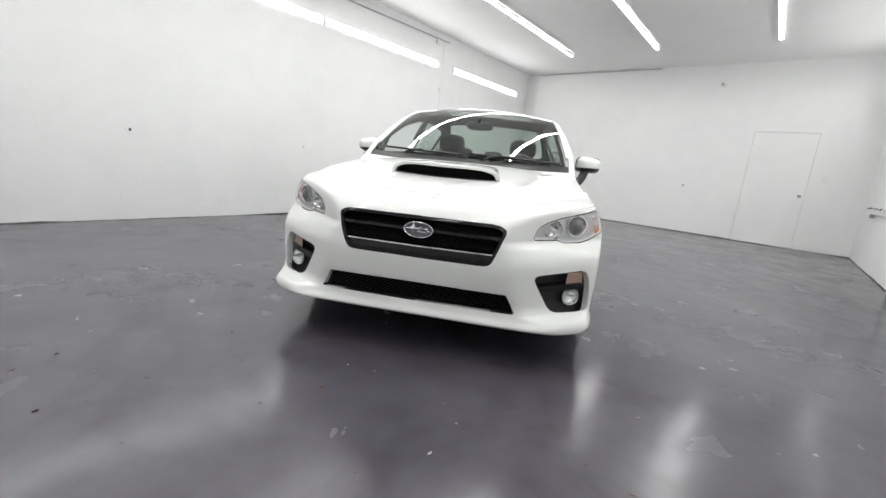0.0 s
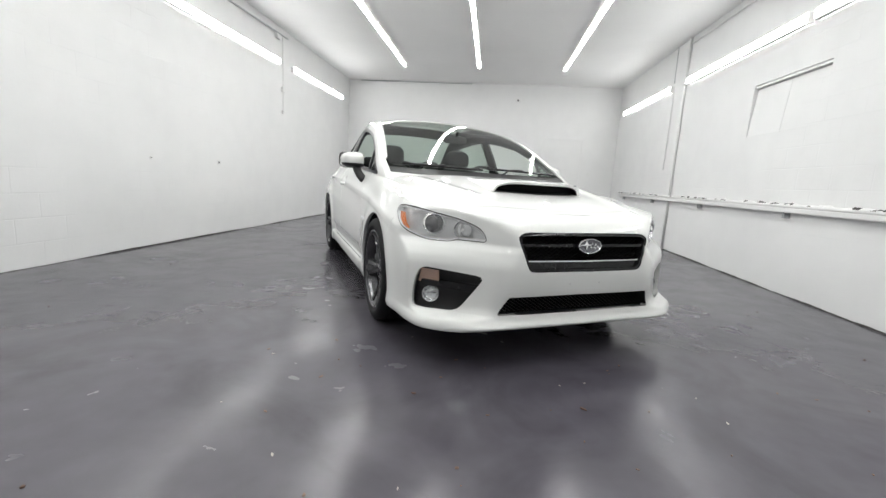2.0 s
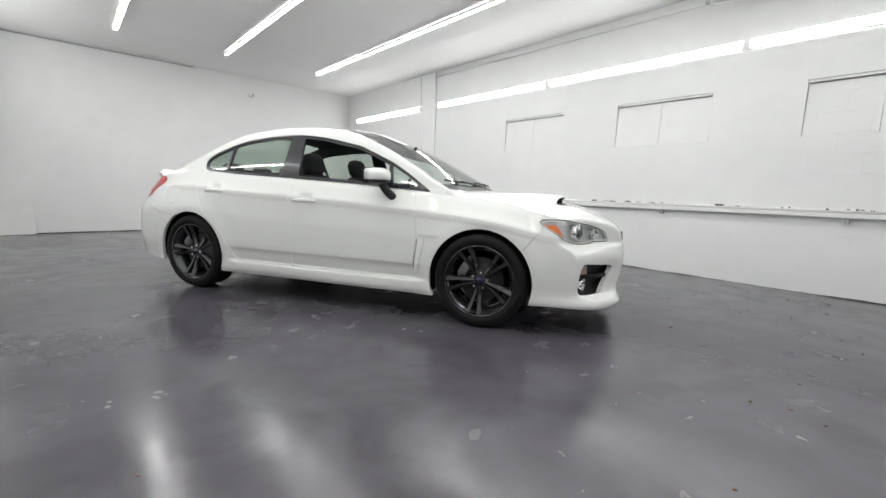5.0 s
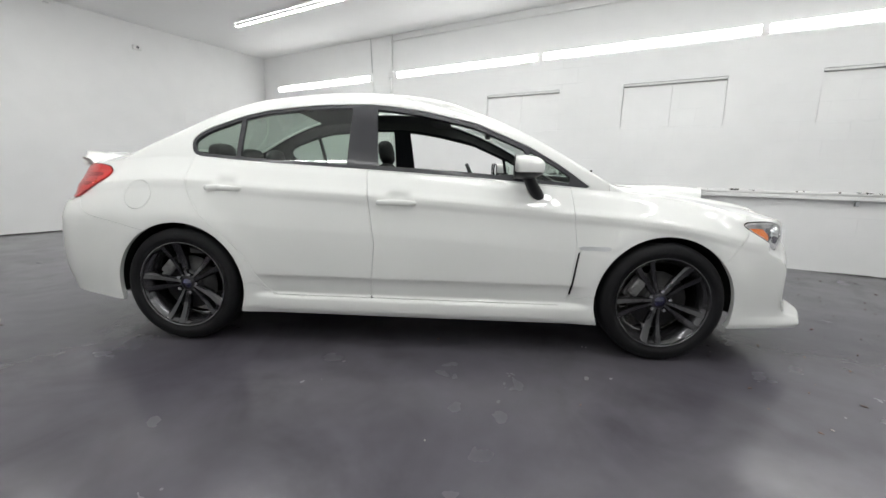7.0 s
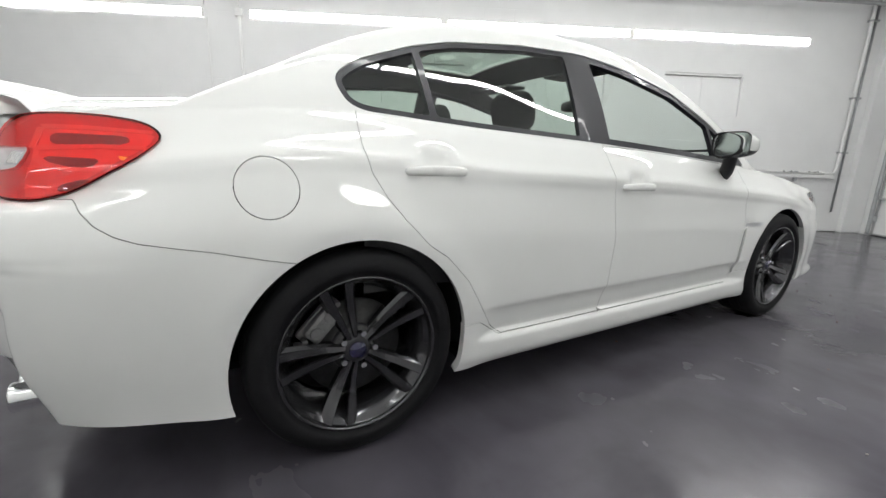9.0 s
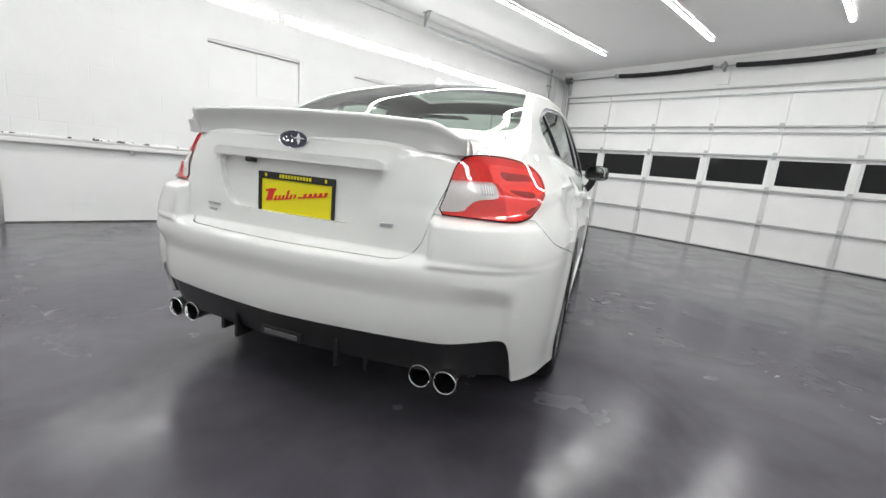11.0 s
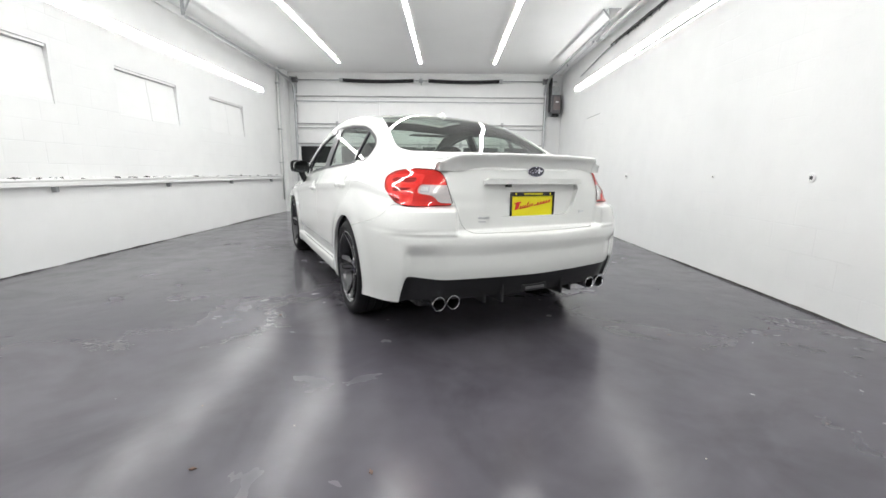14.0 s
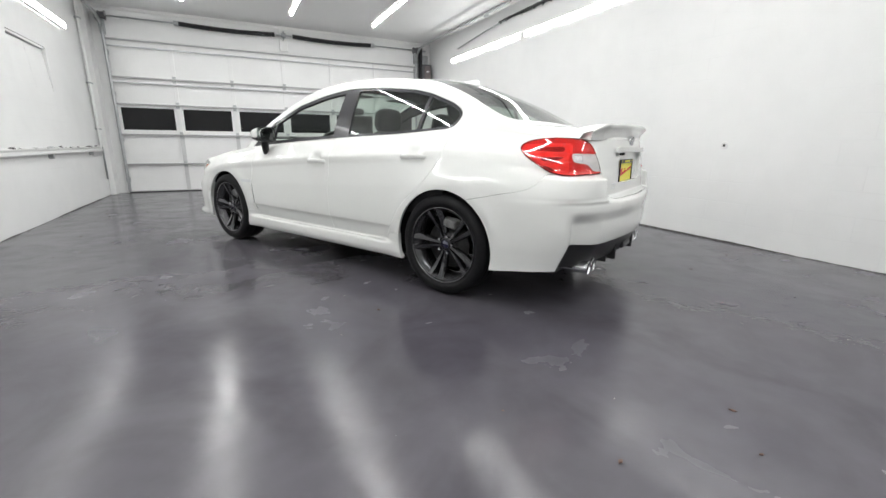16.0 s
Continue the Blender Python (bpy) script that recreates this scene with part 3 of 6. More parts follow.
def rimmed(mesh, depth=0.014, middle=True):
    """Turns the cut edges of a panel inwards, as a folded flange; the edge on the middle plane stays open."""
    V, F = mesh
    V = np.asarray(V, float)
    n = normals(V, F)
    count = {}
    for f in F:
        for i, j in zip(f, (*f[1:], f[0])):
            if (j, i) in count:
                count.pop((j, i))
            else:
                count[(i, j)] = 1
    verts, faces, low = [*V], list(F), {}
    edge = [(i, j) for i, j in count if not (middle and abs(V[i][0]) < 1e-6 and abs(V[j][0]) < 1e-6)]
    blank = [0.0] * (V.shape[1] - 3)
    for i in sorted({i for e in edge for i in e}):
        low[i] = (len(verts), len(verts) + 1)
        verts += [np.r_[V[i][:3], blank], np.r_[V[i][:3] - n[i] * depth, blank]]
    for i, j in edge:
        faces.append((low[j][0], low[i][0], low[i][1], low[j][1]))
    return np.array(verts), faces


def both(mesh):
    """A half and its mirror image as one mesh, welded on the middle plane."""
    V, F = mesh
    V = np.asarray(V, float)
    sign = np.array([-1, 1, 1, -1, 1, 1])[: V.shape[1]]
    verts, twin = [*V], []
    for i, v in enumerate(V):
        if abs(v[0]) < 1e-6:
            twin.append(i)
        else:
            twin.append(len(verts))
            verts.append(v * sign)
    return verts, list(F) + [tuple(twin[i] for i in f)[::-1] for f in F]


def outward(mesh):
    V, F = mesh
    f = F[len(F) // 2]
    c = V[f[0]]
    n = np.cross(V[f[1]] - V[f[0]], V[f[2]] - V[f[0]])
    return (V, F) if n @ (c - np.array([0, c[1] * .6, .5])) > 0 else (V, [q[::-1] for q in F])


WRAP = with_normals(outward(wrap_surface()))
UPPER = with_normals(outward(upper_surface()))

# ---------------- the car: materials ----------------
PAINT = material("white_pearl_paint", (0.75, 0.75, 0.73), 0.5, coat=1.0, coat_rough=0.015, spec=0.3)
_v = coords(PAINT)
_n = noise_tex(PAINT, _v, 3.0, 3)
link(PAINT, ramp(PAINT, _n, "Fac", [(0.3, (0.735, 0.742, 0.722)), (0.7, (0.75, 0.757, 0.737))]), "Color", PAINT.node_tree.nodes["Principled BSDF"], "Base Color")
BLACK = worn(material("black_moulded_plastic", (0.014, 0.014, 0.015), 0.42), (0.014, 0.014, 0.015), 0.25, 20, 300, 0.0008, 0.15)
GLOSSBLACK = worn(material("gloss_black_trim", (0.012, 0.012, 0.013), 0.12, coat=0.2, spec=0.35), (0.012, 0.012, 0.013), 0.2, 20, 200, 0.0003, 0.03)
PILLAR = worn(material("satin_black_pillar_film", (0.017, 0.017, 0.022), 0.30, coat=0.2), (0.017, 0.017, 0.022), 0.1, 10, 200, 0.0003, 0.03)
VOID = material("dark_inner_body", (0.010, 0.010, 0.010), 0.9, spec=0.1)
RUBBER = worn(material("tyre_rubber", (0.009, 0.009, 0.010), 0.62, spec=0.22), (0.009, 0.009, 0.010), 0.25, 14, 160, 0.001, 0.2)
ALLOY = worn(material("gunmetal_alloy", (0.060, 0.060, 0.064), 0.14, 0.85, coat=0.8), (0.060, 0.060, 0.064), 0.12, 12, 200, 0.0003, 0.04)
HUBDARK = worn(material("dark_hub_paint", (0.03, 0.03, 0.033), 0.3, 0.5), (0.03, 0.03, 0.033), 0.2, 14, 200, 0.0003, 0.05)
RIMWELL = worn(material("dark_rim_well", (0.075, 0.075, 0.08), 0.22, 0.85), (0.075, 0.075, 0.08), 0.3, 20, 200, 0.0004, 0.05)
STEEL = worn(material("bare_brake_steel", (0.07, 0.07, 0.07), 0.5, 0.8), (0.07, 0.07, 0.07), 0.3, 30, 200, 0.0006, 0.1)
FACETED = worn(material("faceted_chrome_reflector", (0.90, 0.905, 0.91), 0.10, 0.40), (0.88, 0.885, 0.89), 0.06, 9, 42, 0.010, 0.5)
CALIPER = worn(material("cast_grey_caliper", (0.20, 0.20, 0.20), 0.45, 0.5), (0.20, 0.20, 0.20), 0.25, 30, 200, 0.0008, 0.2)
CHROME = material("bright_chrome", (0.82, 0.83, 0.84), 0.07, 1.0)
FOGBOWL = material("dim_fog_reflector", (0.70, 0.71, 0.72), 0.18, 1.0)
SATIN = material("satin_silver", (0.62, 0.63, 0.64), 0.28, 1.0)
SILVER = material("silvered_reflector", (0.88, 0.88, 0.89), 0.25, 0.0, coat=1.0)
PALEAMBER = material("pale_amber_plastic", (0.62, 0.41, 0.31), 0.2, coat=1.0)
FACEGREY = material("dark_silver_emblem_face", (0.16, 0.16, 0.18), 0.25, 0.7, coat=0.6)
BLUE = material("deep_blue_enamel", (0.010, 0.010, 0.045), 0.15, coat=1.0)
AMBER = material("amber_plastic", (0.85, 0.20, 0.02), 0.18, coat=1.0)
INNER = worn(material("bright_caustic_tint", (0.95, 0.72, 0.70), 0.2, coat=0.5), (0.93, 0.72, 0.70), 0.05, 12, 60, 0.0006, 0.2)
LAMPBASE = worn(material("pale_red_lamp_reflector", (0.66, 0.44, 0.43), 0.3, coat=0.5), (0.66, 0.44, 0.43), 0.06, 9, 90, 0.0008, 0.15)
CELLDARK = worn(material("dark_lamp_cell", (0.20, 0.16, 0.16), 0.35), (0.20, 0.16, 0.16), 0.3, 14, 120, 0.0006, 0.2)
REVERSE = worn(material("grey_reversing_lens", (0.50, 0.475, 0.47), 0.18, coat=1.0), (0.50, 0.475, 0.47), 0.10, 18, 120, 0.0008, 0.2)
CELLGREY = material("grey_lamp_reflector", (0.50, 0.50, 0.51), 0.25, 0.3)
GUIDE = material("white_light_guide", (0.95, 0.90, 0.90), 0.15, coat=1.0)
LAMPGLASS = material("smoky_projector_glass", (0.13, 0.13, 0.135), 0.08, coat=1.0)
FROST = material("frosted_clear_plastic", (0.68, 0.67, 0.66), 0.2, coat=1.0)
CLOTH = worn(material("black_seat_cloth", (0.022, 0.022, 0.023), 0.9), (0.022, 0.022, 0.023), 0.25, 30, 500, 0.001, 0.3)
LINING = worn(material("dark_grey_headlining", (0.10, 0.10, 0.10), 0.9), (0.10, 0.10, 0.10), 0.1, 20, 400, 0.001, 0.2)
YELLOW = material("yellow_plate_paint", (0.78, 0.70, 0.01), 0.4)
INKRED = material("red_print", (0.62, 0.03, 0.02), 0.45)


def pane_material(name, tint, gloss=0.0):
    """A thin pane: it lets tinted light through and mirrors by Fresnel."""
    m = bpy.data.materials.new(name)
    m.use_nodes = True
    nt = m.node_tree
    nt.nodes.remove(nt.nodes["Principled BSDF"])
    tr, gl, mix, lw, pw, sc = (nt.nodes.new(k) for k in ("ShaderNodeBsdfTransparent", "ShaderNodeBsdfGlossy", "ShaderNodeMixShader", "ShaderNodeLayerWeight", "ShaderNodeMath", "ShaderNodeMath"))
    tr.inputs["Color"].default_value = (*tint, 1)
    gl.inputs["Roughness"].default_value = 0.015
    lw.inputs["Blend"].default_value = 0.5
    pw.operation, sc.operation = "POWER", "MULTIPLY_ADD"
    pw.inputs[1].default_value = 4.5
    sc.inputs[1].default_value, sc.inputs[2].default_value = 0.88, 0.095
    nt.links.new(lw.outputs["Facing"], pw.inputs[0])
    nt.links.new(pw.outputs[0], sc.inputs[0])
    nt.links.new(sc.outputs[0], mix.inputs[0])
    nt.links.new(tr.outputs[0], mix.inputs[1])
    nt.links.new(gl.outputs[0], mix.inputs[2])
    nt.links.new(mix.outputs[0], nt.nodes["Material Output"].inputs["Surface"])
    return m


GLASS = pane_material("tinted_car_glass", (0.70, 0.79, 0.73))
SCREEN = pane_material("windscreen_glass", (0.78, 0.85, 0.81))
LENS = pane_material("clear_lamp_lens", (0.95, 0.955, 0.955))
REDLENS = pane_material("clear_red_lens", (0.97, 0.155, 0.135))

car = thing("car", "white four-door sports saloon with a bonnet scoop and dark alloy wheels", "car", CAR)


def panel(name, mesh, mat=None, parent=None, label="", depth=0.014, mirror="both", rim=True):
    """A skin panel. mirror: both sides as two objects, 'weld' as one across the middle, 'left' or 'right' alone."""
    mat = mat or PAINT
    if rim:
        mesh = rimmed(mesh, depth, middle=mirror == "weld")
    obs = []
    if mirror == "weld":
        obs.append(part(name, both(mesh), mat, parent or car, label, smooth=True))
    else:
        if mirror in ("both", "left"):
            obs.append(part(name, ([tuple(v) for v in mesh[0]], mesh[1]), mat, parent or car, label, smooth=True))
        if mirror in ("both", "right"):
            obs.append(part(name, flipped(mesh), mat, parent or car, label, smooth=True))
    return obs


# outlines, in metres along, across and up
FRONT_DOOR = [(.275, 1.3), (.275, .97), (.226, .6), (.248, .2912), (-.80, .2912), (-.83, .34), (-.853, .61), (-.818, .90), (-.80, 1.3)]
REAR_DOOR = [(.2755, 1.3), (.2755, .97), (.2265, .6), (.2485, .2912), (.79, .2912), (.84, .33), (.89, .404), (.96, .52), (1.044, .608), (1.11, .652), (1.19, .735), (1.24, .80), (1.278, .87), (1.294, .938), (1.292, 1.01), (1.285, 1.06), (1.285, 1.3)]
SKIRT = [(-1.05, .0), (1.0, .0), (1.0, .36), (.90, .36), (.80, .2910), (-.78, .2910), (-.84, .335), (-1.05, .36)]
NOSE = [(-3, 0), (-1.3, 0), (-1.3, .5), (-1.5, .5), (-1.61, .555), (-1.725, .70), (-1.735, 1.2), (-3, 1.2)]
TAIL = [(3, 0), (1.3, 0), (1.3, .6), (1.5, .634), (1.62, .660), (1.70, .679), (1.84, .706), (1.885, .722), (1.92, .745), (1.945, .775), (1.955, .80), (3, .80)]
HEADLAMP = rounded([(.862, .752), (.905, .768), (1.0, .771), (1.10, .765), (1.25, .746), (1.40, .728), (1.52, .704), (1.590, .680), (1.628, .622), (1.40, .622), (1.36, .610), (1.20, .609), (1.12, .620), (1.03, .641), (.95, .681), (.885, .722)], 1)
TAILLAMP = rounded([(1.028, .940), (1.065, .962), (1.12, .978), (1.21, .987), (1.33, .992), (1.44, .990), (1.515, .981), (1.568, .952), (1.606, .885), (1.648, .801), (1.49, .797), (1.39, .792), (1.29, .792), (1.22, .804), (1.185, .814), (1.128, .843), (1.054, .884), (1.032, .915)], 1)
FOG = rounded([(1.185, .468), (1.225, .488), (1.42, .478), (1.61, .468), (1.637, .455), (1.62, .430), (1.49, .300), (1.44, .285), (1.24, .283), (1.155, .291), (1.142, .318), (1.155, .41)], 1)
GRILLE = rounded([(-1, .689), (.355, .687), (.390, .670), (.396, .654), (.345, .515), (.322, .498), (-1, .490)], 1)
INTAKE = [(-1, .380), (.424, .376), (.474, .284), (-1, .274)]
BOOT = rounded([(-.3, 1.2), (.60, 1.2), (.578, 1.0), (.556, .95), (.530, .87), (.506, .80), (.494, .74), (.480, .70), (.452, .668), (.42, .655), (-.3, .650)], 1)
DIFFUSER = rounded([(-.3, .402), (.60, .409), (.752, .424), (.772, .41), (.785, .31), (.80, .10), (-.3, .10)], 1)
SIDE_OPENING = rounded([(-.935, .918), (-.235, .967), (.27, .993), (.85, 1.019), (1.22, 1.044), (1.265, 1.050), (1.305, 1.068), (1.328, 1.11), (1.332, 1.145), (1.312, 1.172), (1.25, 1.212), (1.19, 1.235), (1.05, 1.285), (.9, 1.320), (.6, 1.350), (.3, 1.356), (.15, 1.343), (0, 1.322), (-.3, 1.258), (-.6, 1.132), (-.75, 1.045)], 1)
WINDSCREEN = rounded([(-.3, -1.055), (.3, -1.045), (.55, -1.010), (.68, -.965), (.715, -.93), (.595, -.10), (.56, -.085), (.3, -.135), (-.3, -.155)], 1)
REAR_GLASS = rounded([(-.3, 1.665), (.3, 1.655), (.53, 1.632), (.595, 1.59), (.605, 1.53), (.515, 1.00), (.49, .975), (.3, .99), (-.3, 1.0)], 1)
SLOT = [(-.905, .590), (-.862, .590), (-.828, .345), (-.852, .345)]
PLATE_BAY = rounded([(-.3, .915), (.345, .912), (.30, .80), (.272, .752), (.24, .735), (-.3, .733)], 1)
skirt, nose, tail = in_yz(SKIRT), in_yz(NOSE), in_yz(TAIL)

front_doors = panel("front_door", cut(WRAP, in_yz(FRONT_DOOR), lambda V: V[:, 2] - z_belt(V[:, 1]) + .002))
rear_doors = panel("rear_door", cut(WRAP, in_yz(REAR_DOOR), arch(WB)))
panel("side_skirt", cut(WRAP, skirt, arch(WB), arch(-WB)), depth=0.03)
fenders = panel("front_wing", cut(WRAP, lambda V: V[:, 1] + .6, out(in_yz(FRONT_DOOR)), out(nose), out(skirt), arch(-WB), out(in_fz(HEADLAMP)), out(in_yz(SLOT, 0), 0)), depth=0.022)
FUEL = lambda V: np.hypot(V[:, 1] - 1.560, V[:, 2] - .829) - .078
quarter = cut(WRAP, lambda V: .6 - V[:, 1], out(in_yz(REAR_DOOR)), out(tail), out(skirt), arch(WB), out(in_rz(TAILLAMP)), out(in_xz(BOOT, GAP, 1.9)))
panel("rear_wing", quarter, mirror="left", depth=0.022)
rear_wing = panel("rear_wing", cut(quarter, lambda V: -FUEL(V) + .001), mirror="right", depth=0.022)[0]
panel("fuel_flap", cut(WRAP, lambda V: FUEL(V) + .0015), mirror="right", parent=rear_wing, label="round white fuel filler flap")
bumper = panel("front_bumper", cut(WRAP, nose, arch(-WB), out(in_fz(HEADLAMP)), out(in_fz(FOG), 0), out(in_xz(GRILLE, 0, None, -1.9), 0), out(in_xz(INTAKE, 0, None, -1.9), 0)), mirror="weld", depth=0.035)[0]
panel("rear_bumper", cut(WRAP, tail, arch(WB), out(in_rz(TAILLAMP)), out(in_xz(BOOT, GAP, 1.9)), out(in_xz(DIFFUSER, 0, 1.6), 0)), mirror="weld", depth=0.03)
boot = panel("boot_lid", cut(WRAP, in_xz(BOOT, GAP, 1.9), out(in_rz(TAILLAMP)), out(in_xz(PLATE_BAY, 0, 1.9), 0)), mirror="weld", depth=0.026)[0]
part("plate_bay", both(pushed(cut(WRAP, in_xz(PLATE_BAY, 0, 1.9)), -0.026)), PAINT, boot, smooth=True)


def behind(y0, y1, k):
    return lambda V: np.maximum(y0 + k * V[:, 0] ** 2 - V[:, 1], V[:, 1] - y1)


bonnet = panel("bonnet", cut(UPPER, lambda V: V[:, 1] - (-1.150 + .20 * V[:, 0] ** 2), lambda V: -2.090 + .30 * V[:, 0] ** 2 - V[:, 1]), mirror="weld", depth=0.02)[0]
part("nose_cap", both(cut(UPPER, lambda V: V[:, 1] + 2.0926 - .30 * V[:, 0] ** 2)), PAINT, bumper, smooth=True)
part("cowl", both(pushed(cut(UPPER, lambda V: (-1.148 + .20 * V[:, 0] ** 2) - V[:, 1], lambda V: V[:, 1] - (-1.052 + .16 * V[:, 0] ** 2), lambda V: V[:, 0] - .745), -0.006)), BLACK, car, "black plastic scuttle panel", smooth=True)
shell_tests = [lambda V: (-1.147 + .20 * V[:, 0] ** 2) - V[:, 1], out(in_xy(WINDSCREEN, 0), 0), out(in_xy(REAR_GLASS, 0), 0), out(in_yz(SIDE_OPENING, 0, .40), 0)]
DECK = [(-.3, 1.70), (.3, 1.692), (.590, 1.664), (.575, 2.5), (-.3, 2.5)]
SUNROOF = rounded([(-.3, .14), (.40, .14), (.42, .16), (.42, .57), (.40, .60), (-.3, .60)], 1)
cabin_shell = cut(UPPER, *shell_tests, out(in_xy(SUNROOF, 0), 0), out(in_xy(DECK, 0), 0), lambda V: np.where((V[:, 1] < -.85), (V[:, 0] * -1 + .725), -1))
roof = panel("body_shell", cabin_shell, mirror="weld", depth=0.012)[0]
panel("boot_deck", cut(UPPER, in_xy(DECK, .003)), mirror="weld", parent=boot, depth=0.012)
part("windscreen", both(pushed(cut(UPPER, in_xy(WINDSCREEN, .001)), -0.003)), SCREEN, car, "clear curved windscreen", smooth=True)
part("rear_window", both(pushed(cut(UPPER, in_xy(REAR_GLASS, .001)), -0.003)), GLASS, car, "tinted rear window", smooth=True)
part("sunroof", both(pushed(cut(UPPER, in_xy(SUNROOF, .002)), -0.002)), GLASS, roof, "dark tinted glass sunroof", smooth=True)

# side glass and its black surrounds
def steeper(mesh):
    """Side glass bows less towards its top than the frame round it."""
    V = np.array(mesh[0], float)
    V[:, 0] += .115 * np.maximum(V[:, 2] - 1.05, 0) ** 2
    return (V, *mesh[1:])


def glazed(quad, inset=.020):
    """The part of the side opening between two uprights, less its surround."""
    a, b = in_yz(SIDE_OPENING, inset, .40), in_yz(quad, 0)
    return lambda V: np.maximum(a(V), b(V))


Q_GLASS = glazed([(1.030, .9), (1.070, 1.5), (1.6, 1.5), (1.6, .9)], .020)
R_GLASS = glazed([(.395, .9), (.385, 1.5), (1.045, 1.5), (1.005, .9)])
F_GLASS = glazed([(-.610, .9), (-.555, 1.18), (-.5, 1.5), (.263, 1.5), (.210, .9)], .026)
S_GLASS = glazed([(-.635, .9), (-.58, 1.18), (-.6, 1.5), (-.815, 1.5), (-.815, .9)], .020)
opening = cut(UPPER, in_yz(SIDE_OPENING, .0015, .40))
frame_mesh = rimmed(pushed(cut(opening, *[out(g, 0) for g in (Q_GLASS, R_GLASS, F_GLASS, S_GLASS)]), -0.004), 0.02, False)
for side, doors in ((1, 0), (-1, 1)):
    turn_over = (lambda g: g) if side > 0 else flipped
    for name, lo, hi, owner in (("window_frame", -2, .30, front_doors[doors]), ("window_frame", .30, 2, rear_doors[doors])):
        part(name, turn_over(cut(frame_mesh, lambda V: V[:, 1] - hi, lambda V: lo - V[:, 1])), PILLAR, owner, "satin black window surround", smooth=True)
    for g, owner in ((Q_GLASS, rear_doors[doors]), (R_GLASS, rear_doors[doors]), (S_GLASS, front_doors[doors])):
        part("window_pane", turn_over(steeper(pushed(cut(UPPER, lambda V, g=g: g(V) - .005), -0.013))), GLASS, owner, "tinted window pane", smooth=True)

# dark inner body behind the joints, with wheel wells and a floor
inner = cut(WRAP, arch(-WB), arch(WB), out(in_fz(HEADLAMP, 0), 0), out(in_fz(FOG, 0), 0), out(in_xz(GRILLE, 0, None, -1.9), 0), out(in_xz(INTAKE, 0, None, -1.9), 0), out(in_rz(TAILLAMP, 0), 0), out(in_xz(PLATE_BAY, 0, 1.9), 0))
part("inner_body", both(pushed(inner, -0.028)), VOID, car, "dark inner body behind the panels", smooth=True)
under = bmesh.new()
add_box(under, (-.60, -2.05, .21), (.60, -1.72, .235))
add_box(under, (-.57, -1.72, .21), (.57, 1.70, .235))
add_box(under, (-.80, -.93, .19), (-.57, .93, .215))
add_box(under, (.57, -.93, .19), (.80, .93, .215))
add_box(under, (-.60, 1.70, .30), (.60, 2.05, .325))
part("underbody", under, VOID, car, "black underbody")
for sx in (-1, 1):
    for c in (-WB, WB):
        prof = [(sx * .50, .02), (sx * .50, RA + .012), (sx * .862, RA + .012)]
        well = lathe(prof, 48)
        keep = [f for f in well[1] if min(well[0][i][2] for i in f) > -.06]
        part("wheel_arch_liner", ([(x, y + c, z + ZW) for x, y, z in well[0]], keep), VOID, car, "black wheel arch liner", smooth=True)


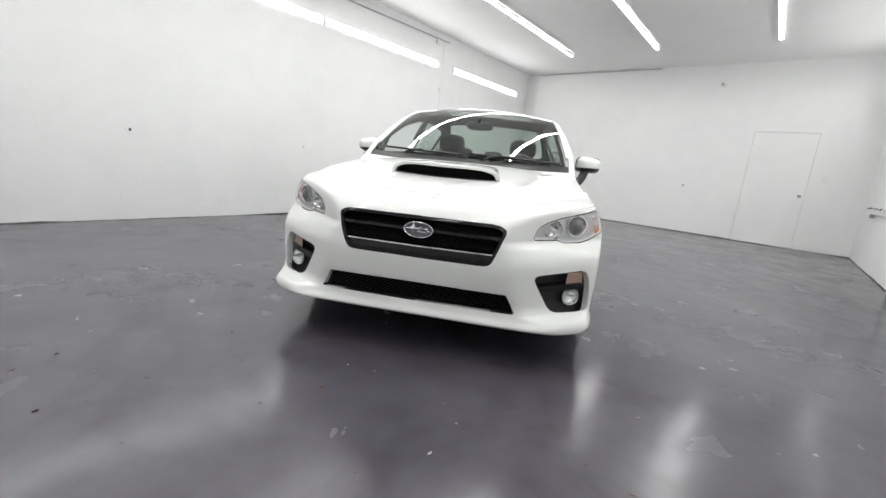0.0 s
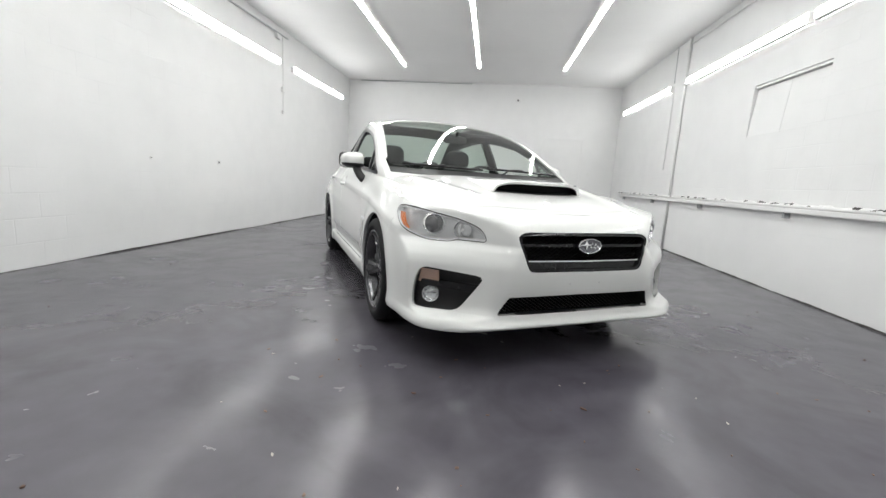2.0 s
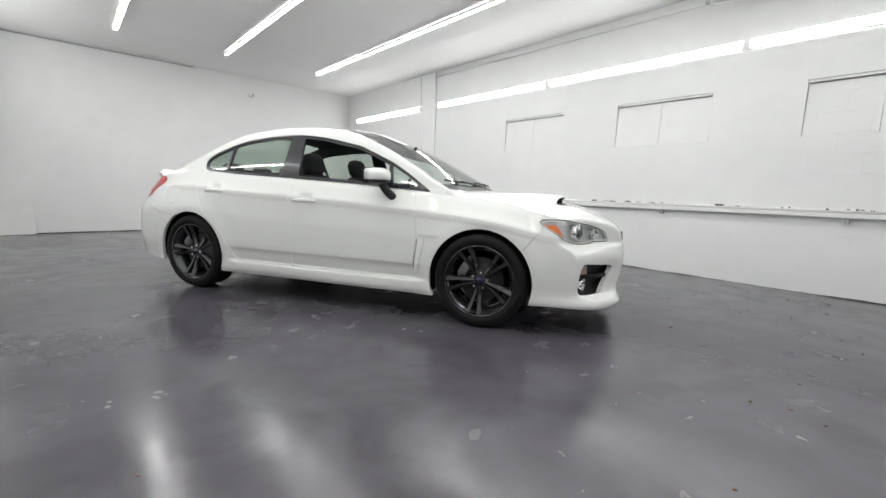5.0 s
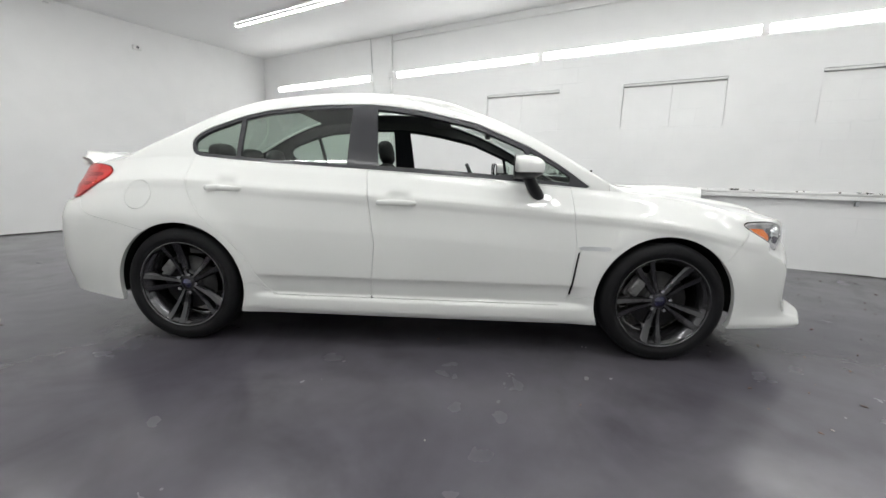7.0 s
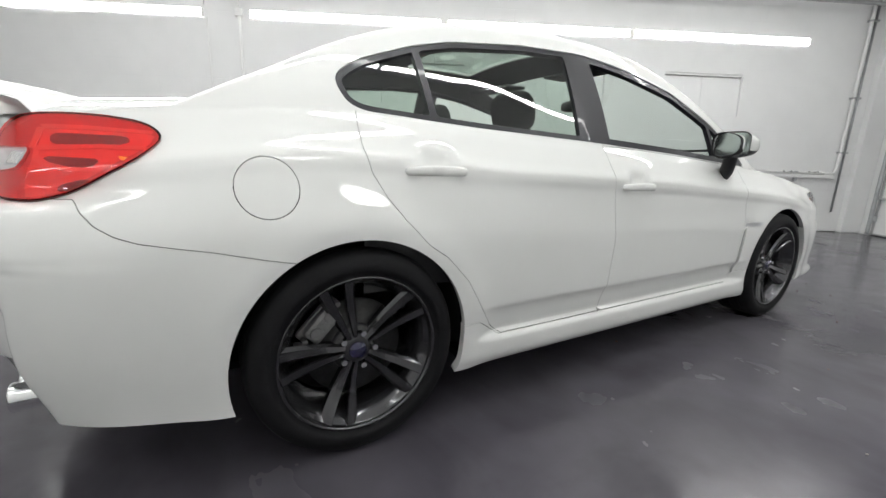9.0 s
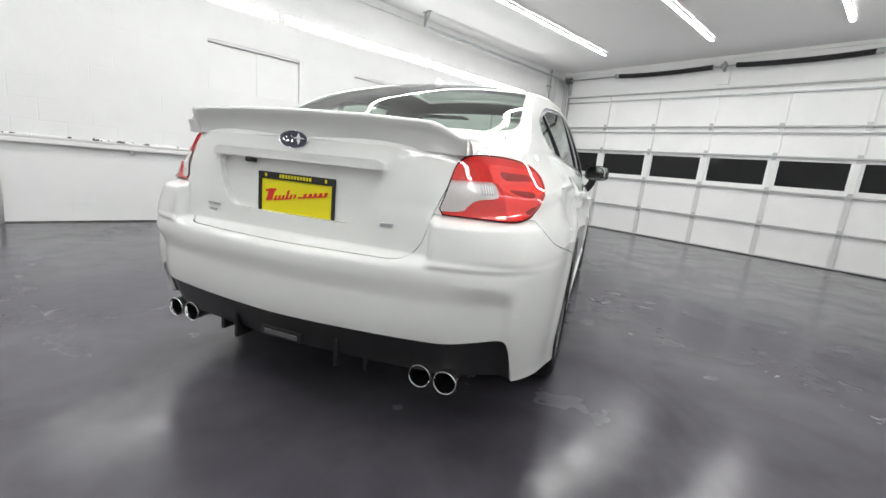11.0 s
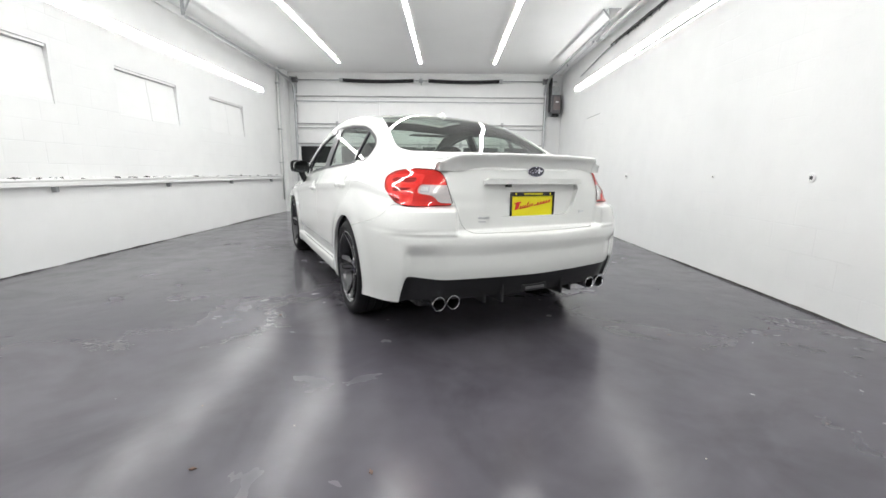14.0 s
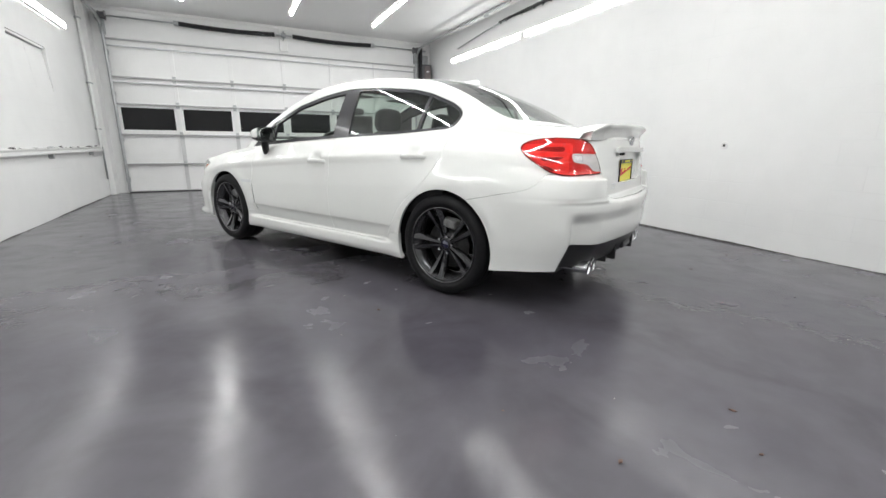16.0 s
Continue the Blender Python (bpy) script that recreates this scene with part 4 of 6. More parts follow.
# ---------------- wheels ----------------
def wheel(side):
    """A wheel at the origin; its outer face looks along side * x."""
    s = side

    def sx(mesh):
        return mesh if s > 0 else flipped(mesh)

    barrel = [(-.10, .215), (-.104, .240), (-.098, .240), (-.09, .222), (-.02, .20), (.06, .205), (.080, .218)]
    rim = [(.080, .218), (.090, .224), (.098, .232), (.108, .2375), (.114, .2385), (.1165, .2465), (.1125, .2475), (.106, .238)]
    w = part("wheel", sx(lathe(rim, 72)), ALLOY, None, "dark gunmetal alloy wheel", smooth=True)
    part("barrel", sx(lathe(barrel, 48)), RIMWELL, w, "dark brake-dusted wheel barrel", smooth=True)
    r0 = 0.3265
    prof = [(-.105, .238), (-.118, .262), (-.122, .290), (-.112, .312), (-.095, .322)]
    for g in (-.055, 0.0, .055):
        prof += [(g - .012, r0), (g - .005, r0), (g - .0045, r0 - .007), (g + .0045, r0 - .007), (g + .005, r0), (g + .012, r0)]
    prof += [(.095, .322), (.112, .312), (.122, .290), (.1235, .275), (.121, .262), (.1165, .2605), (.114, .247), (.105, .236)]
    part("tyre", sx(lathe(prof, 72)), RUBBER, w, "low-profile black rubber tyre", smooth=True)
    # ten spokes in five pairs; each strip of a spoke has its own edges, so that its creases stay crisp
    def spoke(a, off):
        n = 12
        ring = ((-.86, -.045), (-1.0, -.006), (-.84, 0), (.42, -.003), (.97, -.013), (.86, -.045))
        strips = []
        for k in range(5):
            verts = []
            for i in range(n):
                t = i / (n - 1)
                r = .036 + t * (.240 - .036)
                wd = .0090 + .0120 * t ** .8
                face_x = .070 + .038 * t - .012 * math.sin(math.pi * t)
                lateral = off * (.0115 + .033 * t ** 1.1)
                for u, dx in ring[k:k + 2]:
                    verts.append((face_x + dx, lateral + off * u * wd, r))
            faces = [(2 * i, 2 * i + 1, 2 * i + 3, 2 * i + 2) for i in range(n - 1)]
            strips.append((verts, faces if off > 0 else [f[::-1] for f in faces]))
        return moved(Matrix.Rotation(a, 4, "X"), join(*strips))

    for k in range(5):
        a = 2 * math.pi * k / 5
        for off in (-1, 1):
            part("spoke", sx(spoke(a, off)), ALLOY, w, smooth=True)
    hub = lathe([(.040, .078), (.050, .074), (.054, .066), (.056, .046), (.070, .040), (.074, .031), (.074, .0)], 40)
    part("hub", sx(hub), HUBDARK, w, smooth=True)
    part("centre_cap", sx(lathe([(.0745, .028), (.079, .026), (.0805, .0)], 32)), BLUE, w, "dark blue centre cap", smooth=True)
    for k in range(5):
        a = 2 * math.pi * (k + .5) / 5
        bm = bmesh.new()
        y, z = .055 * math.sin(a), .055 * math.cos(a)
        add_tube(bm, (s * .052, y, z), (s * .080, y, z), .0115, 6, .0095)
        part("lug_nut", bm, CHROME, w, "chrome lug nut")
    part("brake_disc", sx(lathe([(.020, .06), (.020, .155), (.034, .155), (.034, .075), (.055, .07), (.055, .0)], 48)), STEEL, w, "bare steel brake disc", smooth=True)
    turn = Matrix.Rotation(-0.5, 4, "X")
    bm = bmesh.new()
    add_box(bm, (.004, -.080, .112), (.030, .080, .172), .012)      # bracket behind the disc's edge
    add_box(bm, (.030, -.058, .108), (.066, .058, .170), .014)      # floating body with its two bosses
    for v in (-.030, .030):
        add_tube(bm, (.060, v, .140), (.072, v, .140), .021, 18, .018)
    for v in (-.072, .072):
        add_tube(bm, (.010, v, .142), (.052, v, .142), .0085, 10)
    bm.transform((Matrix.Scale(-1, 4, (1, 0, 0)) if s < 0 else Matrix.Identity(4)) @ turn)
    if s < 0:
        bmesh.ops.reverse_faces(bm, faces=bm.faces[:])
    part("brake_caliper", bm, CALIPER, w, "grey cast brake caliper", smooth=False)
    return w


for side in (1, -1):
    src = wheel(side)
    src.parent = car
    src.matrix_basis = pose(side * .770, -WB, .3265, 15 if side > 0 else -28, 0, 0)
    copy_thing(src, pose(side * .770, WB, .3265, 20 if side > 0 else -18, 0, 0))
# ---------------- the car: lamps, trim, mirrors ----------------
def on_nose(w, z):
    """The place of the skin that is w forward and inward, at height z."""
    ys = np.linspace(float(y_nose(z)) + 1e-4, -1.35, 4000)
    xs = half_width(ys, z)
    i = int(np.argmin(np.abs(-ys - xs - w)))
    return Vector((float(xs[i]), float(ys[i]), z))


def face_normal(w, z):
    a, b = on_nose(w - .01, z), on_nose(w + .01, z)
    d = (b - a).normalized()
    return d.cross(Vector((0, 0, 1))).normalized() * -1 if d.cross(Vector((0, 0, 1))).y > 0 else d.cross(Vector((0, 0, 1))).normalized()


def two_sides(name, mesh, mat, parents, label="", smooth_it=True):
    """The mesh on the left and its mirror image on the right, under the two parents."""
    return [part(name, mesh, mat, parents[0], label, smooth=smooth_it), part(name, flipped(mesh), mat, parents[1], label, smooth=smooth_it)]


def disc_mesh(at, normal, profile, n=28):
    """A turned shape whose axis is the normal at a place; profile of (outward, radius)."""
    m = Matrix.Translation(at) @ Vector(normal).to_track_quat("Z", "Y").to_matrix().to_4x4()
    return moved(m, lathe(profile, n, "z"))


def prism(outline, y0, y1, bend=None):
    """An (x, z) outline drawn out from y0 to y1, as (verts, faces); bend(x) is added to y."""
    k = len(outline)
    g = bend or (lambda x: 0)
    verts = [(x, y0 + g(x), z) for x, z in outline] + [(x, y1 + g(x), z) for x, z in outline]
    faces = [tuple(range(k)), tuple(range(k, 2 * k))[::-1]] + [(i, i + k, (i + 1) % k + k, (i + 1) % k) for i in range(k)]
    return verts, faces


# headlamps
HEAD_SKIN = fine(cut(WRAP, in_fz([(.8, .57), (1.75, .57), (1.75, .80), (.8, .80)], 0)))
lamp_cut = cut(HEAD_SKIN, in_fz(HEADLAMP, .001))
pan = rimmed(pushed(lamp_cut, -.002), .034, False)
flange = (pan[0], pan[1][len(lamp_cut[1]):])
heads = two_sides("headlamp", flange, SILVER, (car, car), "clear headlamp with a chrome reflector and amber corner")
two_sides("reflector", pushed(lamp_cut, -.032), FACETED, heads, "silvered reflector")
amber_cut = cut(HEAD_SKIN, in_fz(HEADLAMP, .006), in_fz([(.895, .738), (.975, .736), (1.045, .655), (.985, .650)], 0))
two_sides("turn_signal_and_glint", pushed(amber_cut, -.010), AMBER, heads, "orange turn signal segment")
bezel = cut(HEAD_SKIN, in_fz(HEADLAMP, .002), out(in_fz(HEADLAMP, .011), 0))
two_sides("bezel", pushed(bezel, -.008), SILVER, heads, "bright chrome inner bezel")
rim_top = cut(HEAD_SKIN, in_fz([(.94, .770), (1.17, .758), (1.46, .722), (1.47, .703), (1.20, .735), (1.0, .742)], 0), in_fz(HEADLAMP, .008))
two_sides("reflector_strip", pushed(rim_top, -.014), FROST, heads, "pale strip along the upper edge")
rim_low = cut(HEAD_SKIN, in_fz([(1.06, .628), (1.2, .606), (1.37, .606), (1.41, .618), (1.68, .618), (1.66, .636), (1.41, .638), (1.36, .626), (1.2, .626), (1.07, .648)], 0), in_fz(HEADLAMP, .008))
two_sides("reflector_strip", pushed(rim_low, -.014), FROST, heads, "pale strip along the lower edge")
P, N = on_nose(1.235, .690), face_normal(1.235, .690)
N = (N + Vector((0, -.9, 0))).normalized()
two_sides("projector", disc_mesh(P - N * .036, N, [(0, .058), (.030, .056), (.036, .050), (.030, .043), (.026, .040)]), CHROME, heads, "chrome projector ring")
two_sides("projector_lens", disc_mesh(P - N * .036, N, [(.020, .041), (.034, .037), (.044, .026), (.049, .012), (.050, .0)]), LAMPGLASS, heads, "round glass projector lens")
P2 = on_nose(1.45, .670)
two_sides("main_beam", disc_mesh(P2 - N * .038, N, [(.034, .046), (.020, .042), (.008, .030), (.003, .014), (.003, 0)]), CHROME, heads, "chrome main beam bowl")
two_sides("main_beam_bulb", disc_mesh(P2 - N * .038, N, [(.002, .010), (.030, .010), (.036, .006), (.038, 0)]), FROST, heads)
fin_l = cut(HEAD_SKIN, in_fz([(1.385, .8), (1.415, .8), (1.425, .6), (1.395, .6)], 0), in_fz(HEADLAMP, .006))
two_sides("reflector_fin", pushed(fin_l, -.022), CHROME, heads)
edge_h = cut(HEAD_SKIN, in_fz(HEADLAMP, -.003), out(in_fz(HEADLAMP, .0035), 0))
two_sides("lamp_seal", pushed(edge_h, -.0005), GLOSSBLACK, heads, "black rubber seal")
two_sides("lens", pushed(cut(HEAD_SKIN, in_fz(HEADLAMP, .0025)), .0015), LENS, heads, "clear polycarbonate lens")

# fog lamp bays
fog_cut = cut(WRAP, in_fz(FOG, .0))
fog_pan = rimmed(fog_cut, .075, False)
bays = two_sides("fog_lamp_bay", (fog_pan[0], fog_pan[1][len(fog_cut[1]):]), BLACK, (bumper, bumper), "black plastic bay")
back_fog = pushed(fog_cut, -.070)
two_sides("fog_lamp_bay", back_fog, BLACK, (bumper, bumper), "black plastic bay")
rib = cut(WRAP, in_fz([(1.2, .418), (1.7, .402), (1.7, .378), (1.2, .388)], 0), in_fz(FOG, .0))
two_sides("bay_rib", rimmed(pushed(rib, -.020), .05, False), GLOSSBLACK, (bumper, bumper))
F0 = on_nose(1.285, .345)
FN = (face_normal(1.285, .335) + Vector((0, -1.2, 0))).normalized()
two_sides("fog_lamp", disc_mesh(F0 - FN * .062, FN, [(0, .043), (.030, .043), (.033, .041), (.026, .037), (.012, .028), (.008, 0)]), FOGBOWL, (bumper, bumper), "round fog lamp with a clear lens")
two_sides("fog_lamp_glass", disc_mesh(F0 - FN * .062, FN, [(.027, .038), (.034, .028), (.037, .012), (.037, 0)]), LENS, (bumper, bumper))
turn_cut = cut(fine(cut(WRAP, in_fz([(1.1, .37), (1.42, .37), (1.42, .52), (1.1, .52)], 0))), in_fz([(1.192, .470), (1.318, .466), (1.325, .402), (1.175, .402)], 0))
two_sides("marker_lamp", pushed(turn_cut, -.035), PALEAMBER, (bumper, bumper), "small amber lamp behind a clear lens")
two_sides("marker_lens", pushed(turn_cut, -.028), LENS, (bumper, bumper))

# grille
grille_cut = cut(WRAP, in_xz(GRILLE, 0, None, -1.9))
gp = rimmed(grille_cut, .06, True)
part("grille_surround", both((gp[0], gp[1][len(grille_cut[1]):])), GLOSSBLACK, bumper, "gloss black grille surround", smooth=True)
part("grille_backing", both(pushed(grille_cut, -.058)), VOID, bumper, smooth=True)
border = cut(WRAP, in_xz(GRILLE, -.001, None, -1.9), out(in_xz(GRILLE, .014, None, -1.9), 0))
part("grille_border", both(rimmed(pushed(border, -.004), .03)), GLOSSBLACK, bumper, "gloss black inner border", smooth=True)


def lattice(inside, dx, dz, half, depth, x_max, z0, z1):
    """A diamond lattice of slim bars inside an opening, in one mesh."""
    verts, faces = [], []
    x = -x_max - (z1 - z0)
    while x < x_max + (z1 - z0):
        for s in (1, -1):
            run = []
            for z in np.linspace(z0, z1, 16):
                px = x + s * (z - (z0 + z1) / 2) * dx / dz
                p = np.array([[abs(px), -2.2, z]])
                ok = inside(p)[0] < -.004
                if ok:
                    yy = float(YC0 - (YC0 - y_nose(z)) * rounding(abs(px) / float(side_width(YC0, z)), float(n_nose(z)))) + depth
                    run.append((px, yy, z))
                if (not ok or z == z1) and len(run) > 1:
                    n = len(verts)
                    for q in run:
                        verts += [(q[0] - half, q[1], q[2]), (q[0], q[1] - .004, q[2]), (q[0] + half, q[1], q[2])]
                    for i in range(len(run) - 1):
                        for k in range(2):
                            faces.append((n + i * 3 + k, n + i * 3 + k + 1, n + i * 3 + k + 4, n + i * 3 + k + 3))
                if not ok:
                    run = []
        x += dx
    return verts, faces


part("grille_mesh", lattice(in_xz(GRILLE, 0), .030, .018, .0030, .034, .40, .548, .690), GLOSSBLACK, bumper, "black diamond mesh")
bar = cut(WRAP, in_xz([(-.3, .632), (.38, .634), (.374, .620), (-.3, .616)], 0, None, -1.9), in_xz(GRILLE, .004))
part("grille_bar", both(rimmed(pushed(bar, -.012), .02)), GLOSSBLACK, bumper, "black bar through the emblem", smooth=True)
low = cut(WRAP, in_xz([(-.3, .545), (.365, .552), (.34, .500), (-.3, .492)], 0, None, -1.9), in_xz(GRILLE, .010))
part("grille_lower_bar", both(rimmed(pushed(low, -.018), .03)), GLOSSBLACK, bumper, "gloss black lower grille bar", smooth=True)
strip = cut(WRAP, in_xz([(-.3, .5485), (.362, .5555), (.36, .549), (-.3, .542)], 0, None, -1.9), in_xz(GRILLE, .012))
part("grille_strip", both(rimmed(pushed(strip, -.012), .01)), CHROME, bumper, "thin chrome strip", smooth=True)
intake_cut = cut(WRAP, in_xz(INTAKE, 0, None, -1.9))
ip = rimmed(intake_cut, .06, True)
part("intake_surround", both((ip[0], ip[1][len(intake_cut[1]):])), BLACK, bumper, smooth=True)
part("intake_backing", both(pushed(intake_cut, -.058)), VOID, bumper, smooth=True)
part("intake_mesh", lattice(in_xz(INTAKE, 0), .026, .016, .0026, .040, .47, .278, .378), BLACK, bumper, "black diamond mesh")
for x in (-.095, .085):
    part("plate_screw", disc_mesh((x, float(y_nose(.438)) + .004, .438), (0, -1, 0), [(0, .005), (.005, .005), (.006, 0)], 10), STILE, bumper)


def emblem(at, normal, w, h, parent, ground):
    def turned(mesh):
        return [(at[0] + v[0] * w / 2, at[1] + (v[2] if normal[1] > 0 else -v[2]), at[2] + v[1] * h / 2) for v in mesh[0]], (mesh[1] if normal[1] < 0 else [f[::-1] for f in mesh[1]])
    e = part("emblem", turned(lathe([(.002, 0), (.0045, .9), (.0045, .93)], 40, "z")), ground, parent, "oval emblem with stars and a chrome rim", smooth=True)
    part("emblem_rim", turned(lathe([(0, 1.0), (.006, 1.0), (.008, .96), (.006, .90), (.002, .90)], 40, "z")), CHROME, parent, smooth=True)
    for x, y, r in ((-.34, .1, .42), (.12, .26, .15), (.48, .16, .15), (.08, -.22, .15), (.40, -.26, .15), (.66, -.12, .14)):
        star = []
        for k in range(8):
            a, q = math.pi * k / 4, r * (1.0 if k % 2 == 0 else .35)
            star.append((x + 1.25 * q * math.cos(a) * h / w * 2, y + 1.3 * q * math.sin(a) * 1.2))
        verts = [(u, v, .0055) for u, v in star] + [(x, y, .0075)]
        part("emblem_spot", turned((verts, [(k, (k + 1) % 8, 8) for k in range(8)])), CHROME, parent)
    return e


emblem((0, float(y_nose(.625)) - .004, .625), (0, -1, 0), .140, .074, bumper, FACEGREY)
emblem((0, float(y_tail(.985)) + .001, .985), (0, 1, 0), .122, .060, boot, BLUE)

# bonnet scoop
def skin_z(x, y):
    zb = float(z_belt(y))
    xb = float(half_width(y, zb))
    return float(top_height(np.array([abs(x)]), y, xb)[0])


def scoop_grid(scale, y0, y1, h0, h1, w0, w1, drop=0.0, n=15, m=33):
    verts = []
    for i in range(n):
        t = i / (n - 1)
        y = y0 + (y1 - y0) * t
        hh = h0 + (h1 - h0) * (t * t * (3 - 2 * t))
        ww = w0 + (w1 - w0) * t
        for j in range(m):
            u = -1 + 2 * j / (m - 1)
            x = ww * u
            lean = .075 * (u * u)
            verts.append((x, y + lean * (1 - t), skin_z(x, y + lean * (1 - t)) - .004 + drop + hh * max(0, 1 - abs(u) ** 5) ** .5))
    return verts, [(i * m + j, i * m + j + 1, (i + 1) * m + j + 1, (i + 1) * m + j) for i in range(n - 1) for j in range(m - 1)]


outer = scoop_grid(1, -1.83, -1.16, .072, .004, .312, .250)
inner_s = scoop_grid(1, -1.826, -1.60, .058, .046, .292, .275, .002)
scoop = part("bonnet_scoop", outer, PAINT, bonnet, "raised white air scoop", smooth=True)
m_ = 33
lip = ([*outer[0][:m_], *inner_s[0][:m_]], [(j + 1, j, m_ + j, m_ + j + 1) for j in range(m_ - 1)])
part("scoop_lip", lip, PAINT, bonnet, smooth=True)
part("scoop_duct", (inner_s[0], [f[::-1] for f in inner_s[1]]), BLACK, bonnet, "black scoop opening", smooth=True)
mouth = []
for j in range(m_):
    x, y, z = inner_s[0][j]
    mouth += [(x, y + .05, z - .001), (x, y + .05, skin_z(x, y) - .002)]
part("scoop_grille", (mouth, [(2 * j, 2 * j + 1, 2 * j + 3, 2 * j + 2) for j in range(m_ - 1)]), VOID, bonnet, "dark scoop mouth")
floor_s = []
for j in range(m_):
    x, y, z = inner_s[0][j]
    floor_s += [(x * .97, y + .008, skin_z(x, y) + .0035), (x * .97, y + .055, skin_z(x, y + .05) + .0035)]
part("scoop_sill", (floor_s, [(2 * j, 2 * j + 2, 2 * j + 3, 2 * j + 1) for j in range(m_ - 1)]), BLACK, bonnet)

# tail lamps
CLEAR = rounded([(1.70, .906), (1.44, .908), (1.385, .908), (1.376, .868), (1.40, .858), (1.49, .852), (1.525, .835), (1.548, .812), (1.72, .808)], 1)
LAMP_SKIN = fine(cut(WRAP, in_rz([(.98, .76), (1.75, .76), (1.75, 1.05), (.98, 1.05)], 0)))
tl = cut(LAMP_SKIN, in_rz(TAILLAMP, .001))
red = rimmed(pushed(cut(tl, out(in_rz(CLEAR, 0), 0)), .003), .03, False)
tails = two_sides("tail_lamp", red, LAMPBASE, (car, car), "large red tail lamp with a clear reversing section")
two_sides("reversing_lamp", pushed(cut(LAMP_SKIN, in_rz(CLEAR, 0), in_rz(TAILLAMP, .001)), .0045), REVERSE, tails, "clear reversing lamp segment")
two_sides("reversing_lamp_cell", pushed(cut(LAMP_SKIN, in_rz([(1.398, .900), (1.468, .900), (1.468, .866), (1.398, .868)], 0)), .0052), CELLGREY, tails, "grey ribbed reflector")
for k in range(5):
    two_sides("reflector_rib", rimmed(pushed(cut(LAMP_SKIN, in_rz([(1.404 + .012 * k, .897), (1.409 + .012 * k, .897), (1.409 + .012 * k, .870), (1.404 + .012 * k, .870)], 0)), .0068), .002, False), FROST, tails)
# the bright caustic inside the lens, put into the colour of a paler panel
two_sides("caustic_panel", pushed(cut(LAMP_SKIN, in_rz(rounded([(1.400, .962), (1.24, .960), (1.05, .950), (1.045, .915), (1.12, .862), (1.24, .800), (1.345, .800), (1.352, .890)], 1), 0), in_rz(TAILLAMP, .007)), .0040), INNER, tails, "paler panel, caustic glow put into its colour")
for cell in ([(1.352, .943), (1.121, .940), (1.095, .922), (1.174, .918), (1.330, .916)], [(1.325, .889), (1.139, .886), (1.151, .868), (1.300, .864)], [(1.235, .826), (1.170, .842), (1.135, .842), (1.190, .818), (1.225, .812)]):
    two_sides("reflector_band", pushed(cut(LAMP_SKIN, in_rz(rounded(cell, 1), 0), in_rz(TAILLAMP, .006)), .0050), CELLDARK, tails, "darker red reflector cell")
for pipe_light in ([(1.405, .962), (1.26, .962), (1.06, .954), (1.06, .946), (1.26, .952), (1.385, .952)], [(1.372, .912), (1.174, .919), (1.045, .917), (1.045, .908), (1.174, .909), (1.372, .900)], [(1.382, .955), (1.410, .955), (1.395, .906), (1.372, .904)], [(1.375, .907), (1.352, .880), (1.288, .865), (1.223, .860), (1.137, .857), (1.137, .864), (1.223, .868), (1.284, .875), (1.341, .890), (1.358, .907)]):
    two_sides("light_guide", rimmed(pushed(cut(LAMP_SKIN, in_rz(pipe_light, 0), in_rz(TAILLAMP, .006)), .0060), .001, False), GUIDE, tails, "pale light guide behind the red lens")
lens_t = pushed(cut(tl, out(in_rz(CLEAR, 0), 0)), .0105)
two_sides("tail_lens", rimmed(lens_t, .010, False), REDLENS, tails, "glossy clear red lens")
# a reflected glint, drawn as a small amber patch over the red lens
two_sides("turn_signal_and_glint", pushed(cut(LAMP_SKIN, in_rz([(1.097, .890), (1.066, .889), (1.070, .880)], 0)), .0112), AMBER, tails, "small amber glint painted on the red lens")
edge_t = cut(LAMP_SKIN, in_rz(TAILLAMP, -.002), out(in_rz(TAILLAMP, .0025), 0))
two_sides("lamp_seal", pushed(edge_t, .0048), GLOSSBLACK, tails)

# boot: spoiler, plate shelf, plate, badges
def spoiler():
    n = 49
    verts, faces = [], []
    for i in range(n):
        u = -1 + 2 * i / (n - 1)
        x = .575 * u
        e = float(smooth(.82, 1.0, abs(u)))
        back = -.060 * u * u - .045 * e
        up = -.014 * u * u
        row = ((1.975, None), (2.05, 1.063), (2.13, 1.077), (2.205, 1.084), (2.222, 1.081), (2.224, 1.071), (2.208, 1.056), (2.190, 1.030), (2.186, .995))
        for y, z in row:
            yy = y + back * (.3 if z is None else 1)
            yy = yy * (1 - e) + (2.085 + (y - 2.1) * .30) * e
            ys = min(yy, 2.17 + back)
            low = skin_z(x, ys) - .004
            zz = low if z is None else (z + up) * (1 - e) + (max(low, 1.032 + (z - 1.084) * .55) if z > 1.05 else low - .006) * e
            verts.append((x, yy, zz))
    k = 9
    for i in range(n - 1):
        for j in range(k - 1):
            faces.append((i * k + j, i * k + j + 1, (i + 1) * k + j + 1, (i + 1) * k + j))
    faces += [tuple(range(k)), tuple(range((n - 1) * k, n * k))[::-1]]
    return verts, [f[::-1] for f in faces]


